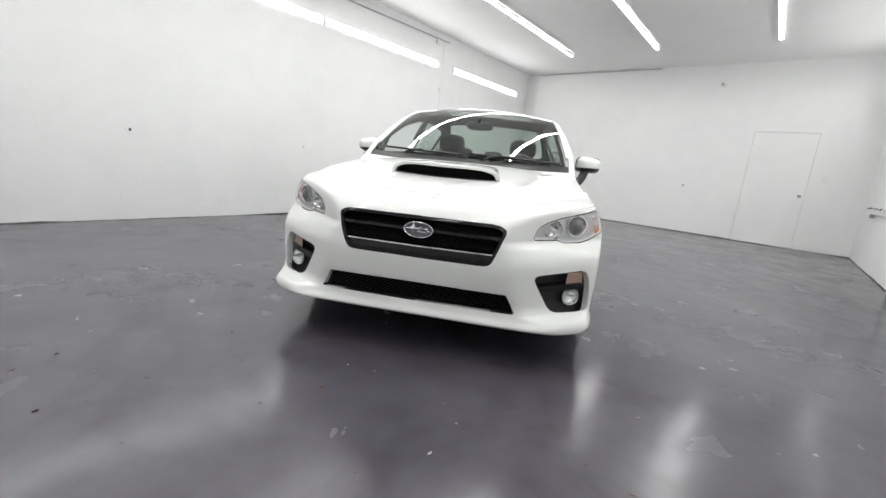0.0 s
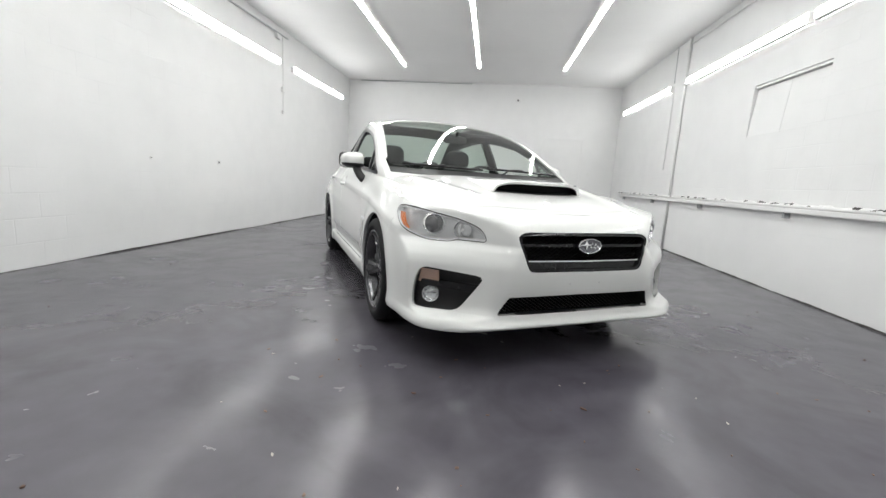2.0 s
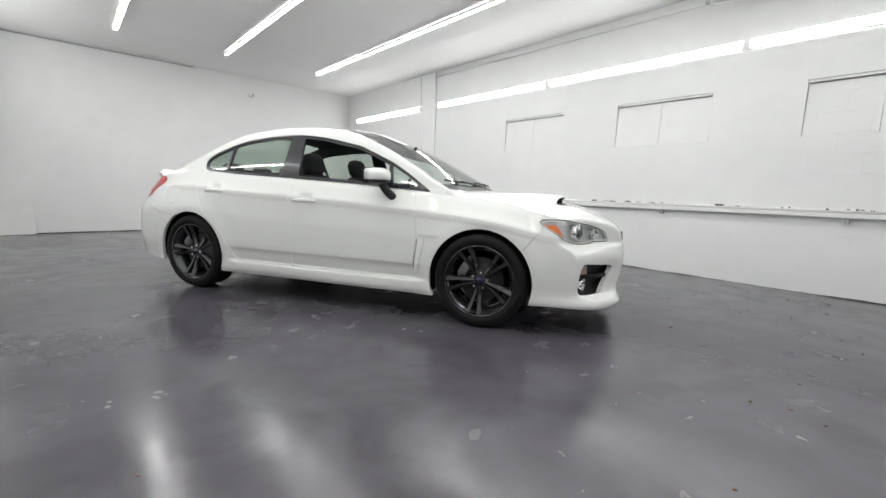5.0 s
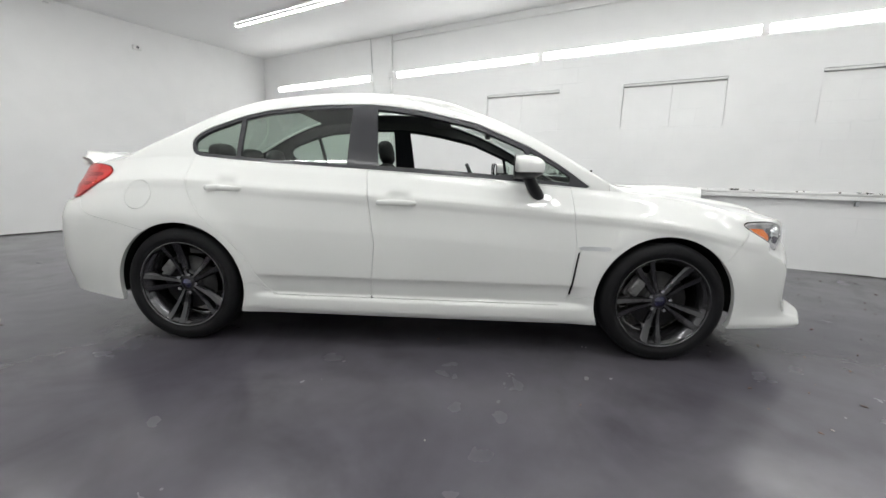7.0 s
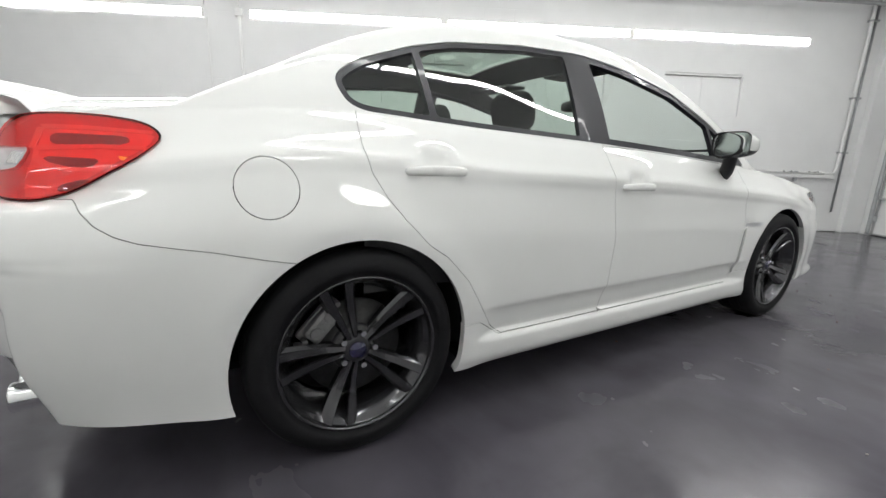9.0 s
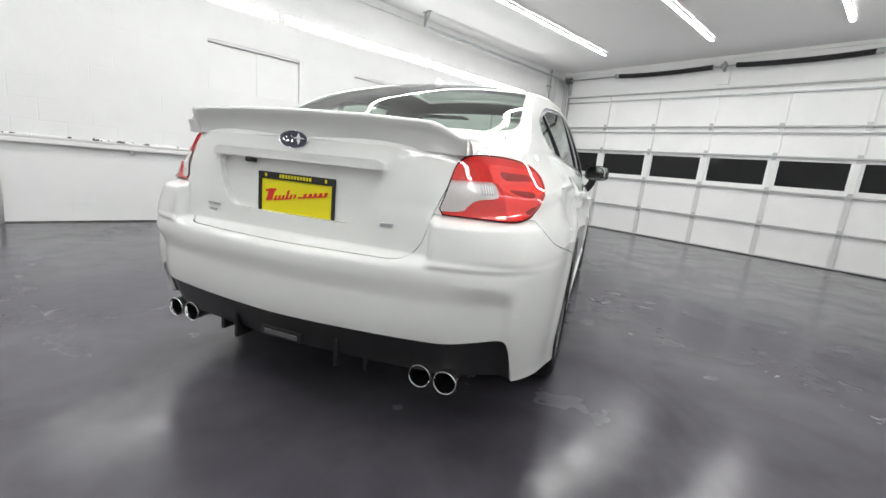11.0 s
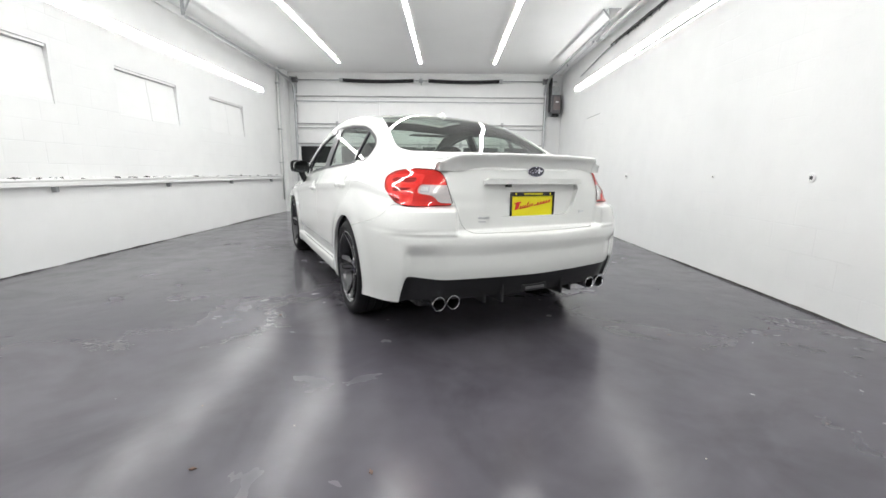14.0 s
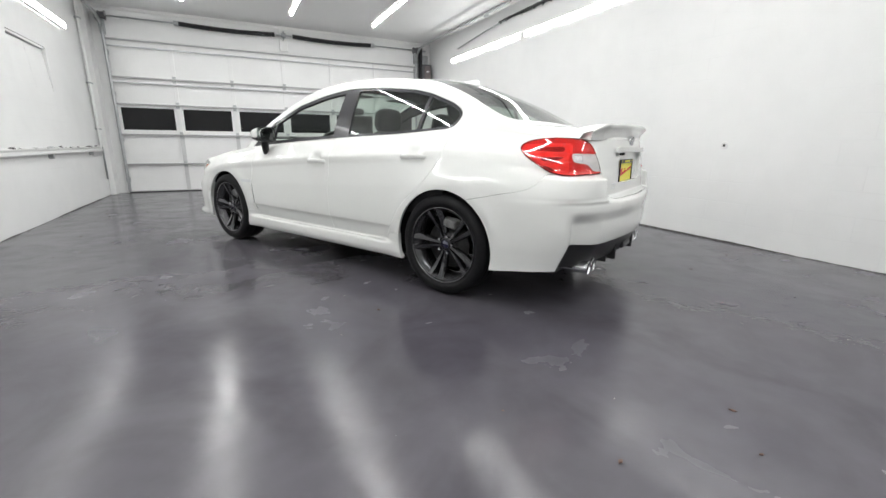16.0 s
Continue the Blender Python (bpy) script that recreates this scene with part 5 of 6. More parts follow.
part("boot_spoiler", spoiler(), PAINT, boot, "low white lip spoiler", smooth=True)
ty = float(y_tail(.92))
bend = lambda x: -.10 * x * x
shelf = prism([(-.35, .915), (.35, .915), (.345, .935), (.32, .945), (-.32, .945), (-.345, .935)], ty - .03, ty + .018, bend)
part("plate_shelf", shelf, PAINT, boot, "white garnish over the plate bay")
part("camera_eye", box((.17, ty - .02, .897), (.20, ty + .008, .915), .004), BLACK, boot, "small black reversing camera")
py = 2.176
plate = part("number_plate", box((-.156, py - .004, .706), (.156, py + .002, .866), .006), YELLOW, boot, "yellow dealer plate with red lettering bars")
ring = bmesh.new()
for lo, hi in (((-.160, .846), (.160, .870)), ((-.160, .702), (.160, .724)), ((-.160, .724), (-.148, .846)), ((.148, .724), (.160, .846))):
    add_box(ring, (lo[0], py + .0005, lo[1]), (hi[0], py + .008, hi[1]), .002)
part("plate_frame", ring, BLACK, boot, "black plate frame")
for x in [*np.linspace(-.062, .062, 11), -.125, .125]:
    part("plate_bar", box((x - .0042, py + .0075, .8525), (x + .0042, py + .0095, .8645), .001), YELLOW, boot)
for x in (-.136, -.120, -.104, -.088, -.072, -.038, -.022, .012, .028, .044, .060, .076, .092, .108):
    part("plate_bar", box((x - .0058, py + .0075, .7055), (x + .0058, py + .0095, .7205), .001), YELLOW, boot)
# a slanted line of red script strokes, rising to its end
strokes = [(.128, .046, .016), (.112, .040, .010)] + [(.093 - .0165 * k, .017 + (.016 if k == 3 else 0), .0085) for k in range(6)] + [(-.012, .007, .007)] + [(-.030 - .021 * k, .017, .012) for k in range(5)]
for x, h, wd in strokes:
    z = .768 + (.128 - x) * .16
    part("plate_stroke", prism([(x, z), (x - wd, z + .002), (x - wd - h * .3, z + h), (x - h * .3, z + h - .002)], py + .0022, py + .0042), INKRED, boot)
for x0, x1, z, h in ((.128, .085, .800, .008), (.095, .020, .772, .005), (-.01, -.125, .789, .005)):
    part("plate_stroke", prism([(x0, z), (x1, z + (x0 - x1) * .16), (x1, z + (x0 - x1) * .16 + h), (x0, z + h)], py + .0024, py + .0044), INKRED, boot)
for x0, x1, z, h in ((.315, .455, .728, .010), (.335, .43, .708, .008), (-.43, -.345, .742, .013)):
    xm = (x0 + x1) / 2
    yy = float(YC1 + (y_tail(z) - YC1) * rounding(abs(xm) / float(side_width(2.0, z)), N_TAIL))
    slope = -.16 * (1 if xm > 0 else -1)
    part("badge_bar", prism([(x0, z), (x1, z), (x1, z + h), (x0, z + h)], yy - .002, yy + .003, lambda x: slope * (x - xm)), SATIN, boot, "small silver badge lettering bar")

# diffuser and exhausts
dif_cut = cut(WRAP, in_xz(DIFFUSER, 0, 1.6))
part("diffuser", both(rimmed(pushed(dif_cut, -.012), .05)), BLACK, car, "black plastic rear diffuser", smooth=True)
part("diffuser_tray", box((-.66, 1.95, .262), (.66, 2.10, .30), .01), BLACK, car)
part("tow_cover", box((-.09, 2.19, .295), (.09, 2.236, .335), .006), BLACK, car)
for x in (-.32, -.22, .22, .32):
    part("diffuser_fin", box((x - .008, 2.03, .245), (x + .008, 2.225 - .03 * (abs(x) > .3), .35), .004), BLACK, car)
part("rear_reflector", box((-.07, 2.230, .305), (.07, 2.241, .322), .003), PLASTIC_GREY, car)
for x in (-.600, -.512, .512, .600):
    tip = lathe([(1.96, .034), (2.155, .037), (2.173, .0395), (2.177, .0385), (2.173, .0355), (2.06, .033), (2.06, 0)], 32, "y")
    t_ = part("exhaust_tip", ([(a + x, b, c + .268) for a, b, c in tip[0]], [f[::-1] for f in tip[1]]), CHROME, car, "polished round exhaust tip", smooth=True)
    part("exhaust_bore", ([(a + x, b, c + .268) for a, b, c in lathe([(2.165, .0348), (2.05, .0325), (2.05, 0)], 24, "y")[0]], lathe([(2.165, .0348), (2.05, .0325), (2.05, 0)], 24, "y")[1]), VOID, t_)
for x in (-.556, .556):
    part("exhaust_box", box((x - .10, 1.80, .20), (x + .10, 2.0, .33), .03), STEEL, car, "steel silencer")

# wing vents with their trim
slot_back = pushed(fine(cut(WRAP, in_yz(SLOT, -.004))), -.016)
two_sides("vent_slot", slot_back, VOID, fenders, "black vent slot behind the front wheel")
blade = [(-.925, .598), (-.872, .598), (-.838, .340), (-.868, .340)]
two_sides("vent_blade", rimmed(pushed(fine(cut(WRAP, in_yz(blade, 0))), .007), .009, False), PAINT, fenders)
trim_cut = cut(WRAP, in_yz(rounded([(-1.035, .622), (-.862, .622), (-.862, .600), (-1.02, .598)], 1), 0))
two_sides("vent_trim", rimmed(pushed(trim_cut, .004), .008, False), SATIN, fenders, "small silver vent badge")

# door handles
for yh, zh, doors_ in ((1.07, .874, rear_doors), (.106, .821, front_doors)):
    n = 15
    verts, faces = [], []
    for i in range(n):
        t = -1 + 2 * i / (n - 1)
        y = yh + .112 * t
        rise = .034 * (1 - abs(t) ** 4) + .002
        zz = zh + .004 * (1 - t * t)
        r = .0165 * (1 - .35 * abs(t) ** 3)
        c = float(side_width(yh + .14 * (1 if t > 0 else -1), zh)) - .002
        for k in range(10):
            a = 2 * math.pi * k / 10
            verts.append((c - .012 + rise + .0085 * math.cos(a), y, zz + r * math.sin(a)))
    for i in range(n - 1):
        for k in range(10):
            faces.append((i * 10 + k, i * 10 + (k + 1) % 10, (i + 1) * 10 + (k + 1) % 10, (i + 1) * 10 + k))
    faces += [tuple(range(10)), tuple(range((n - 1) * 10, n * 10))]
    two_sides("door_handle", (verts, [f[::-1] for f in faces]), PAINT, doors_, "white pull handle")


# door mirrors
def blob(c, s, p=2.6, nu=28, nv=18):
    verts, faces = [], []
    sg = lambda v, e: math.copysign(abs(v) ** e, v)
    for i in range(nv + 1):
        a = -math.pi / 2 + math.pi * i / nv
        for j in range(nu):
            b = 2 * math.pi * j / nu
            e = 2 / p
            verts.append((c[0] + s[0] * sg(math.cos(a), e) * sg(math.cos(b), e), c[1] + s[1] * sg(math.cos(a), e) * sg(math.sin(b), e), c[2] + s[2] * sg(math.sin(a), e)))
    for i in range(nv):
        for j in range(nu):
            k = (j + 1) % nu
            faces.append((i * nu + j, i * nu + k, (i + 1) * nu + k, (i + 1) * nu + j))
    return verts, faces


mc = (.908, -.575, 1.022)
raw = blob(mc, (.098, .082, .066), 2.9)
shape = []
for x, y, z in raw[0]:
    f = (y - (mc[1] - .082)) / .164
    k = .70 + .30 * min(1, max(0, f)) ** .6
    shape.append((mc[0] + (x - mc[0]) * k, y + .16 * (mc[0] + .09 - x) * .35, mc[2] + (z - mc[2]) * k * (1 - .12 * (x - mc[0]) / .1)))
V = np.array(shape)
rear_flat = lambda V: V[:, 1] - (mc[1] + .070 + -.20 * (mc[0] - V[:, 0]))
white_part = lambda V: np.maximum((mc[2] - .026) - V[:, 2], V[:, 1] - (mc[1] + .064 + -.20 * (mc[0] - V[:, 0])))
cap = cut((V, raw[1]), rear_flat, white_part)
lower = cut((V, raw[1]), rear_flat, out(white_part, 0))
mirrors = two_sides("door_mirror", cap, PAINT, (car, car), "door mirror with white cap and black base")
two_sides("mirror_base", lower, BLACK, mirrors, "black lower shell")
face = cut((V, raw[1]), lambda V: -rear_flat(V) - .0)
ringpts = [(mc[0] + .088 * math.copysign(abs(math.cos(a)) ** .5, math.cos(a)), mc[2] + .056 * math.copysign(abs(math.sin(a)) ** .5, math.sin(a))) for a in np.linspace(0, 2 * math.pi, 33)[:-1]]
gm = ([(x, mc[1] + .060 + -.20 * (mc[0] - x), z) for x, z in ringpts], [tuple(range(32))[::-1]])
two_sides("mirror_glass", gm, CHROME, mirrors, "mirror glass", False)
rimm = ([(x, mc[1] + .061 + -.20 * (mc[0] - x), z) for x, z in ringpts] + [(mc[0] + (x - mc[0]) * 1.09, mc[1] + .069 + -.20 * (mc[0] - x), mc[2] + (z - mc[2]) * 1.10) for x, z in ringpts], [(i, (i + 1) % 32, 32 + (i + 1) % 32, 32 + i) for i in range(32)])
two_sides("mirror_rim", rimm, BLACK, mirrors)
stalk = pipe([(.888, -.575, .985), (.872, -.60, .93), (.845, -.635, .885), (.82, -.65, .865)], .031, 14)
two_sides("mirror_stalk", stalk, BLACK, mirrors, "black mirror stalk")

# wipers, aerial
for x0, x1, yb in ((-.62, -.02, 0), (.02, .66, 0)):
    pts = []
    for t in np.linspace(0, 1, 8):
        x = x0 + (x1 - x0) * t
        y = -1.045 + .14 * x * x + .025 * (1 - t)
        pts.append((x, y, skin_z(x, y) + .012))
    wp = part("wiper", pipe(pts, .0075, 8), BLACK, car, "black windscreen wiper", smooth=True)
    part("wiper_arm", pipe([(x0 + .10, -1.09 + .28 * x0 * x0, skin_z(x0 + .1, -1.09) + .012), (x0 + .18, -1.05 + .14 * x0 * x0, skin_z(x0 + .18, -1.03) + .022), ((x0 + x1) / 2, pts[4][1], pts[4][2] + .010)], .0065, 8), BLACK, wp)
fin_v, fin_f = [], []
for i, t in enumerate(np.linspace(0, 1, 9)):
    y, h, w_ = .88 + .15 * t, .034 * (t ** .8) * (1 if t < .9 else .8), .028 * math.sin(math.pi * (.15 + .7 * t))
    z = skin_z(0, y) - .002
    fin_v += [(-w_, y, z), (-.35 * w_, y, z + h * .75), (0, y, z + h + .006), (.35 * w_, y, z + h * .75), (w_, y, z)]
for i in range(8):
    for j in range(4):
        fin_f.append((i * 5 + j, i * 5 + j + 1, i * 5 + j + 6, i * 5 + j + 5))
fin_f.append((40, 41, 42, 43, 44))
part("roof_aerial", (fin_v, [f[::-1] for f in fin_f]), PAINT, car, "small white shark-fin aerial", smooth=True)

# ---------------- the car: inside ----------------
part("headlining", both(pushed(cabin_shell, -.018)), LINING, car, "dark grey roof lining and pillar trim", smooth=True)
part("door_lining", both(pushed(cut(WRAP, lambda V: np.abs(V[:, 1] - .2) - 1.1, lambda V: .5 - V[:, 2]), -.06)), BLACK, car, "black inner door trim", smooth=True)
shelf_l = []
for y in np.linspace(-.9, 1.3, 40):
    zb = float(z_belt(y)) - .004
    xb = float(half_width(y, zb))
    shelf_l += [(xb - .002, y, zb), (xb - .075, y, zb - .004)]
shelf_m = (shelf_l, [(2 * i, 2 * i + 1, 2 * i + 3, 2 * i + 2) for i in range(39)])
two_sides("door_sill_trim", shelf_m, BLACK, (car, car))
dash = bmesh.new()
add_box(dash, (-.70, -.98, .62), (.70, -.52, .925), .05, segments=3)
add_box(dash, (.18, -.72, .90), (.56, -.50, .985), .035, segments=3)
add_box(dash, (-.13, -.60, .45), (.13, -.1, .70), .04, segments=3)
part("dashboard", dash, BLACK, car, "black dashboard")
R0, r0 = .182, .0155
M = Matrix.Translation((.37, -.33, .885)) @ Matrix.Rotation(radians(90 - 24), 4, "X")
tv = [M @ Vector(((R0 + r0 * math.cos(b)) * math.cos(a), (R0 + r0 * math.cos(b)) * math.sin(a), r0 * math.sin(b))) for a in np.linspace(0, 2 * math.pi, 41)[:-1] for b in np.linspace(0, 2 * math.pi, 11)[:-1]]
tf = [(i * 10 + j, i * 10 + (j + 1) % 10, ((i + 1) % 40) * 10 + (j + 1) % 10, ((i + 1) % 40) * 10 + j) for i in range(40) for j in range(10)]
sw = part("steering_wheel", (tv, tf), BLACK, car, "black steering wheel", smooth=True)
sp = bmesh.new()
add_box(sp, (-.16, -.03, -.01), (.16, .03, .01), .008, M)
add_box(sp, (-.08, -.08, -.03), (.08, .06, .012), .015, M)
part("steering_boss", sp, BLACK, sw)
for x in (-.37, .37):
    st = part("front_seat", blob((x, -.02, .42), (.25, .28, .10), 3.2), CLOTH, car, "black front seat", smooth=True)
    bk = blob((0, 0, .30), (.235, .075, .33), 3.4)
    part("seat_back", moved(Matrix.Translation((x, .20, .46)) @ Matrix.Rotation(radians(-20), 4, "X"), bk), CLOTH, st, smooth=True)
    part("headrest", moved(Matrix.Translation((x, .40, 1.135)) @ Matrix.Rotation(radians(-12), 4, "X"), blob((0, 0, 0), (.135, .055, .095), 2.9)), CLOTH, st, smooth=True)
bench = part("rear_seat", blob((0, .95, .42), (.62, .27, .11), 4), CLOTH, car, "black rear bench seat", smooth=True)
part("rear_seat_back", moved(Matrix.Translation((0, 1.18, .48)) @ Matrix.Rotation(radians(-24), 4, "X"), blob((0, 0, .26), (.62, .08, .30), 4)), CLOTH, bench, smooth=True)
for x in (-.38, 0, .38):
    part("rear_headrest", blob((x, 1.335, 1.075), (.115, .05, .065 if x else .05), 2.8), CLOTH, bench, smooth=True)
part("parcel_shelf", box((-.60, 1.32, .985), (.60, 1.70, 1.005), .006), BLACK, car, "black parcel shelf")
part("cabin_floor", box((-.78, -.95, .25), (.78, 1.3, .27)), VOID, car)
rv = part("interior_mirror", blob((0, -.40, 1.262), (.115, .022, .036), 3), BLACK, car, "black interior mirror", smooth=True)
part("mirror_arm", tube((0, -.405, 1.285), (0, -.46, 1.318), .012, 10), BLACK, rv)
for x in (-.36, .36):
    part("sun_visor", box((x - .2, -.12, 1.352), (x + .2, .03, 1.366), .006), LINING, car)
# ---------------- room: garage door and its gear ----------------
gd = thing("door_1", "white sectional garage door with a row of dark windows", "garage door", kind="structure")
GY = YG - 0.02
cuts = [0.0, 0.535, 1.085, 1.635, 2.10, 2.755]
GW = GX1 - GX0
PITCH = GW / 6
for i, (a, b) in enumerate(zip(cuts, cuts[1:])):
    if i != 2:
        for k in range(6):
            x0 = GX0 + k * PITCH
            part("section_panel", box((x0 + .003, GY - .045, a + .003), (x0 + PITCH - .003, GY, b - .003), .003), DOORW, gd)
    else:
        for k in range(6):
            x0 = GX0 + k * PITCH
            bm = bmesh.new()
            for lo, hi in (((x0 + .003, a + .003), (x0 + PITCH - .003, 1.175)), ((x0 + .003, 1.575), (x0 + PITCH - .003, b - .003)), ((x0 + .003, 1.175), (x0 + .075, 1.575)), ((x0 + PITCH - .075, 1.175), (x0 + PITCH - .003, 1.575))):
                add_box(bm, (lo[0], GY - .045, lo[1]), (hi[0], GY, hi[1]))
            part("window_frame", bm, DOORW, gd)
            part("window_pane", box((x0 + .075, GY - .028, 1.175), (x0 + PITCH - .075, GY - .022, 1.575)), DARKPANE, gd, "dark window pane with night outside")
for k in range(7):
    x = GX0 + k * PITCH
    w = .035 if 0 < k < 6 else .025
    for a, b in zip(cuts, cuts[1:]):
        part("stile", box((max(x - w, GX0 + .002), GY + .001, a + .006), (min(x + w, GX1 - .002), GY + .022, b - .006), .002), TRIM if a == cuts[2] else STRUT if k in (0, 6) else STILE if a < cuts[2] else DOORW, gd)
for z, h in ((.535, .03), (1.085, .03), (1.635, .028), (2.10, .03), (2.73, .025), (2.005, .02), (2.62, .022), (.02, .018)):
    part("strut", box((GX0 + .01, GY + .023, z - h / 2), (GX1 - .01, GY + .055, z + h / 2), .004), STRUT if z not in (2.005, 2.62) else GALV, gd, "horizontal steel stiffener")
for z in cuts[1:-1]:
    for k in (1, 2, 3, 4, 5):
        x = GX0 + k * PITCH
        part("hinge", box((x - .03, GY + .022, z - .06), (x + .03, GY + .030, z + .06), .002), GALV, gd)
part("bottom_seal", box((GX0 + .005, GY - .04, 0.0), (GX1 - .005, GY + .004, .018), .003), BLACKSTEEL, gd, "black rubber bottom seal")

# tracks
for side, x, zt, y_end in ((1, 3.30, 3.06, -1.60), (-1, -2.64, 3.12, -1.85)):
    tr = thing("door_track", "galvanised garage door track hung from the ceiling", "track", group="garage door tracks")
    yv = YG + .07
    part("rail", pipe([(x, yv, 0.02), (x, yv, 2.55), (x, yv + .02, 2.9), (x, yv + .22, zt - .03), (x, yv + .5, zt), (x, y_end, zt)], .024, 10, 5), GALV, tr, smooth=True)
    for z in (.25, 1.0, 1.8, 2.5):
        part("bracket", box((x - .03, YG - .001, z - .04), (x + .03, yv, z + .04), .004), GALV, tr)
    part("hanger", box((x - .018, y_end + .05, zt), (x + .018, y_end + .085, ZC), .002), GALV, tr, "perforated angle hanger")
    part("hanger_brace", pipe([(x, y_end + .07, zt + .01), (x - side * .11, y_end + .07, ZC - .002)], .012, 6), GALV, tr)
    part("hanger_plate", box((x - .13, y_end + .04, ZC - .008), (x + .05, y_end + .10, ZC), .002), GALV, tr)
    if side < 0:
        part("gusset", prism([(x - .115, ZC - .006), (x + .045, ZC - .006), (x + .012, zt + .01), (x - .012, zt + .01)], y_end + .086, y_end + .092), STRUT, tr, "grey triangular hanger plate")
    part("rear_flag", box((x - .04, YG - .001, 2.80), (x + .04, YG + .10, 3.02), .004), GALV, tr)

# torsion springs on their shaft
SZ, SY = 3.075, YG + .14
shaft = thing("spring_shaft", "steel shaft with black torsion springs over the garage door", "spring shaft")
part("shaft", tube((GX0 - .22, SY, SZ), (GX1 + .04, SY, SZ), .0135, 14), GALV, shaft, smooth=True)
for a, b in ((2.13, .47), (.12, -1.53)):
    turns = 62
    prof = []
    for i in range(turns):
        t0 = a + (b - a) * i / turns
        t1 = a + (b - a) * (i + .5) / turns
        prof += [(t0, .036), (t1, .044)]
    prof = [(a, .014)] + prof + [(b, .044), (b, .014)]
    v, f = lathe(prof, 20, "x")
    part("torsion_spring", ([(x, y + SY, z + SZ - .10 * ((x - a) / (b - a)) * (1 - (x - a) / (b - a))) for x, y, z in v], f), BLACKSTEEL, shaft, "black coiled torsion spring")
for x in (2.16, -1.56, .30):
    v, f = lathe([(-.04, .014), (-.04, .045), (.04, .045), (.04, .014)], 18, "x")
    part("spring_cone", ([(p + x, y + SY, z + SZ) for p, y, z in v], f), GALV, shaft, smooth=False)
for x in (3.26, -2.60):
    v, f = lathe([(-.05, .014), (-.05, .075), (-.04, .075), (-.03, .06), (.03, .055), (.04, .07), (.05, .07), (.05, .014)], 24, "x")
    part("cable_drum", ([(p + x, y + SY, z + SZ) for p, y, z in v], f), PLASTIC_GREY, shaft, "grey cable drum")
for x in (3.36, -2.72, .295):
    part("bearing_plate", box((x - .006, YG - .001, SZ - .08), (x + .006, SY + .05, SZ + .08), .002), GALV, shaft)
part("centre_post", box((.215, YG + .001, 2.80), (.375, YG + .04, ZC - .002), .004), TRIM, shaft, "white mounting post")

op = thing("door_opener", "grey jackshaft garage door opener on the wall", "door opener")
part("casing", box((-2.97, YG + .05, 2.36), (-2.74, YG + .24, 2.78), .02), PLASTIC_GREY, op)
part("front_cover", box((-2.945, YG + .241, 2.44), (-2.79, YG + .262, 2.74), .012), worn(material("brown_grey_cover", (.20, .17, .17), .4), (.20, .17, .17), .1), op, "brownish grey cover")
part("rating_label", box((-2.90, YG + .2625, 2.60), (-2.83, YG + .2645, 2.63), .0005), TRIM, op, "small pale label")
part("chain_guard", box((-2.755, YG + .09, 2.40), (-2.70, YG + .20, 3.16), .012), BLACKSTEEL, op, "black chain guard")
part("mount_plate", box((-2.96, YG + .001, 2.32), (-2.72, YG + .05, 3.0), .004), GALV, op)
part("base_grip", box((-2.94, YG + .08, 2.30), (-2.77, YG + .21, 2.36), .015), BLACKSTEEL, op)
slab("trim_header", (XP + .002, YG + .001, ZC - .055), (XW - .002, YG + .030, ZC - .001), TRIM, "white trim under the ceiling", "trim", .004)

# ---------------- window wall: rail, pipes ----------------
rail = thing("wall_rail", "white painted pipe rail along the wall with peeling grimy top", "wall rail")
RZ = .835
part("channel", box((XW - .062, -5.18, RZ - .045), (XW - .002, 5.9, RZ + .005), .010), TRIM, rail)
part("top_pipe", tube((XW - .045, -5.02, RZ + .018), (XW - .045, 5.9, RZ + .018), .020, 12), TRIM, rail, smooth=True)
rng = random.Random(4)
flakes, dark = [], []
for i in range(230):
    y = rng.uniform(-5.0, 5.8)
    ln, hh, dd = rng.uniform(.02, .13), rng.uniform(.006, .022), rng.uniform(.010, .030)
    v, f = [], []
    n = 7
    for k in range(n):
        t = k / (n - 1)
        wob = rng.uniform(.5, 1.2)
        yy = y + ln * (t - .5)
        e = math.sin(math.pi * (.08 + .84 * t)) * wob
        v += [(XW - .045 - dd * e, yy, RZ + .030), (XW - .045 - dd * .3 * e, yy, RZ + .034 + hh * e), (XW - .030 + dd * .5 * e, yy, RZ + .034 + .6 * hh * e), (XW - .030 + dd * e * .5, yy, RZ + .026)]
    for k in range(n - 1):
        for j in range(3):
            f.append((k * 4 + j, k * 4 + j + 1, (k + 1) * 4 + j + 1, (k + 1) * 4 + j))
    (dark if rng.random() < .33 else flakes).append((v, f))
tagged(part("peeling_wrap", join(*flakes), TRIM, rail, "torn white wrapping", smooth=True), kind="stuff")
tagged(part("grime", join(*dark), worn(material("dark_grime", (.06, .058, .055), .8), (.06, .058, .055), .4, 30, 200), rail, "dark torn scraps", smooth=True), kind="stuff")
for y in (-4.6, -2.9, -1.2, .5, 2.2, 3.9, 5.5):
    part("rail_bracket", box((XW - .058, y - .016, RZ - .10), (XW - .001, y + .016, RZ + .05), .005), GALV, rail)
dp = thing("riser_pipe", "white painted steel pipe rising from the end of the wall rail", "pipe")
part("pipe", pipe([(XW - .045, -5.02, RZ + .018), (XW - .045, -5.16, RZ + .020), (XW - .045, -5.20, RZ + .07), (XW - .045, -5.20, 3.262)], .021, 12, 5), TRIM, dp, smooth=True)
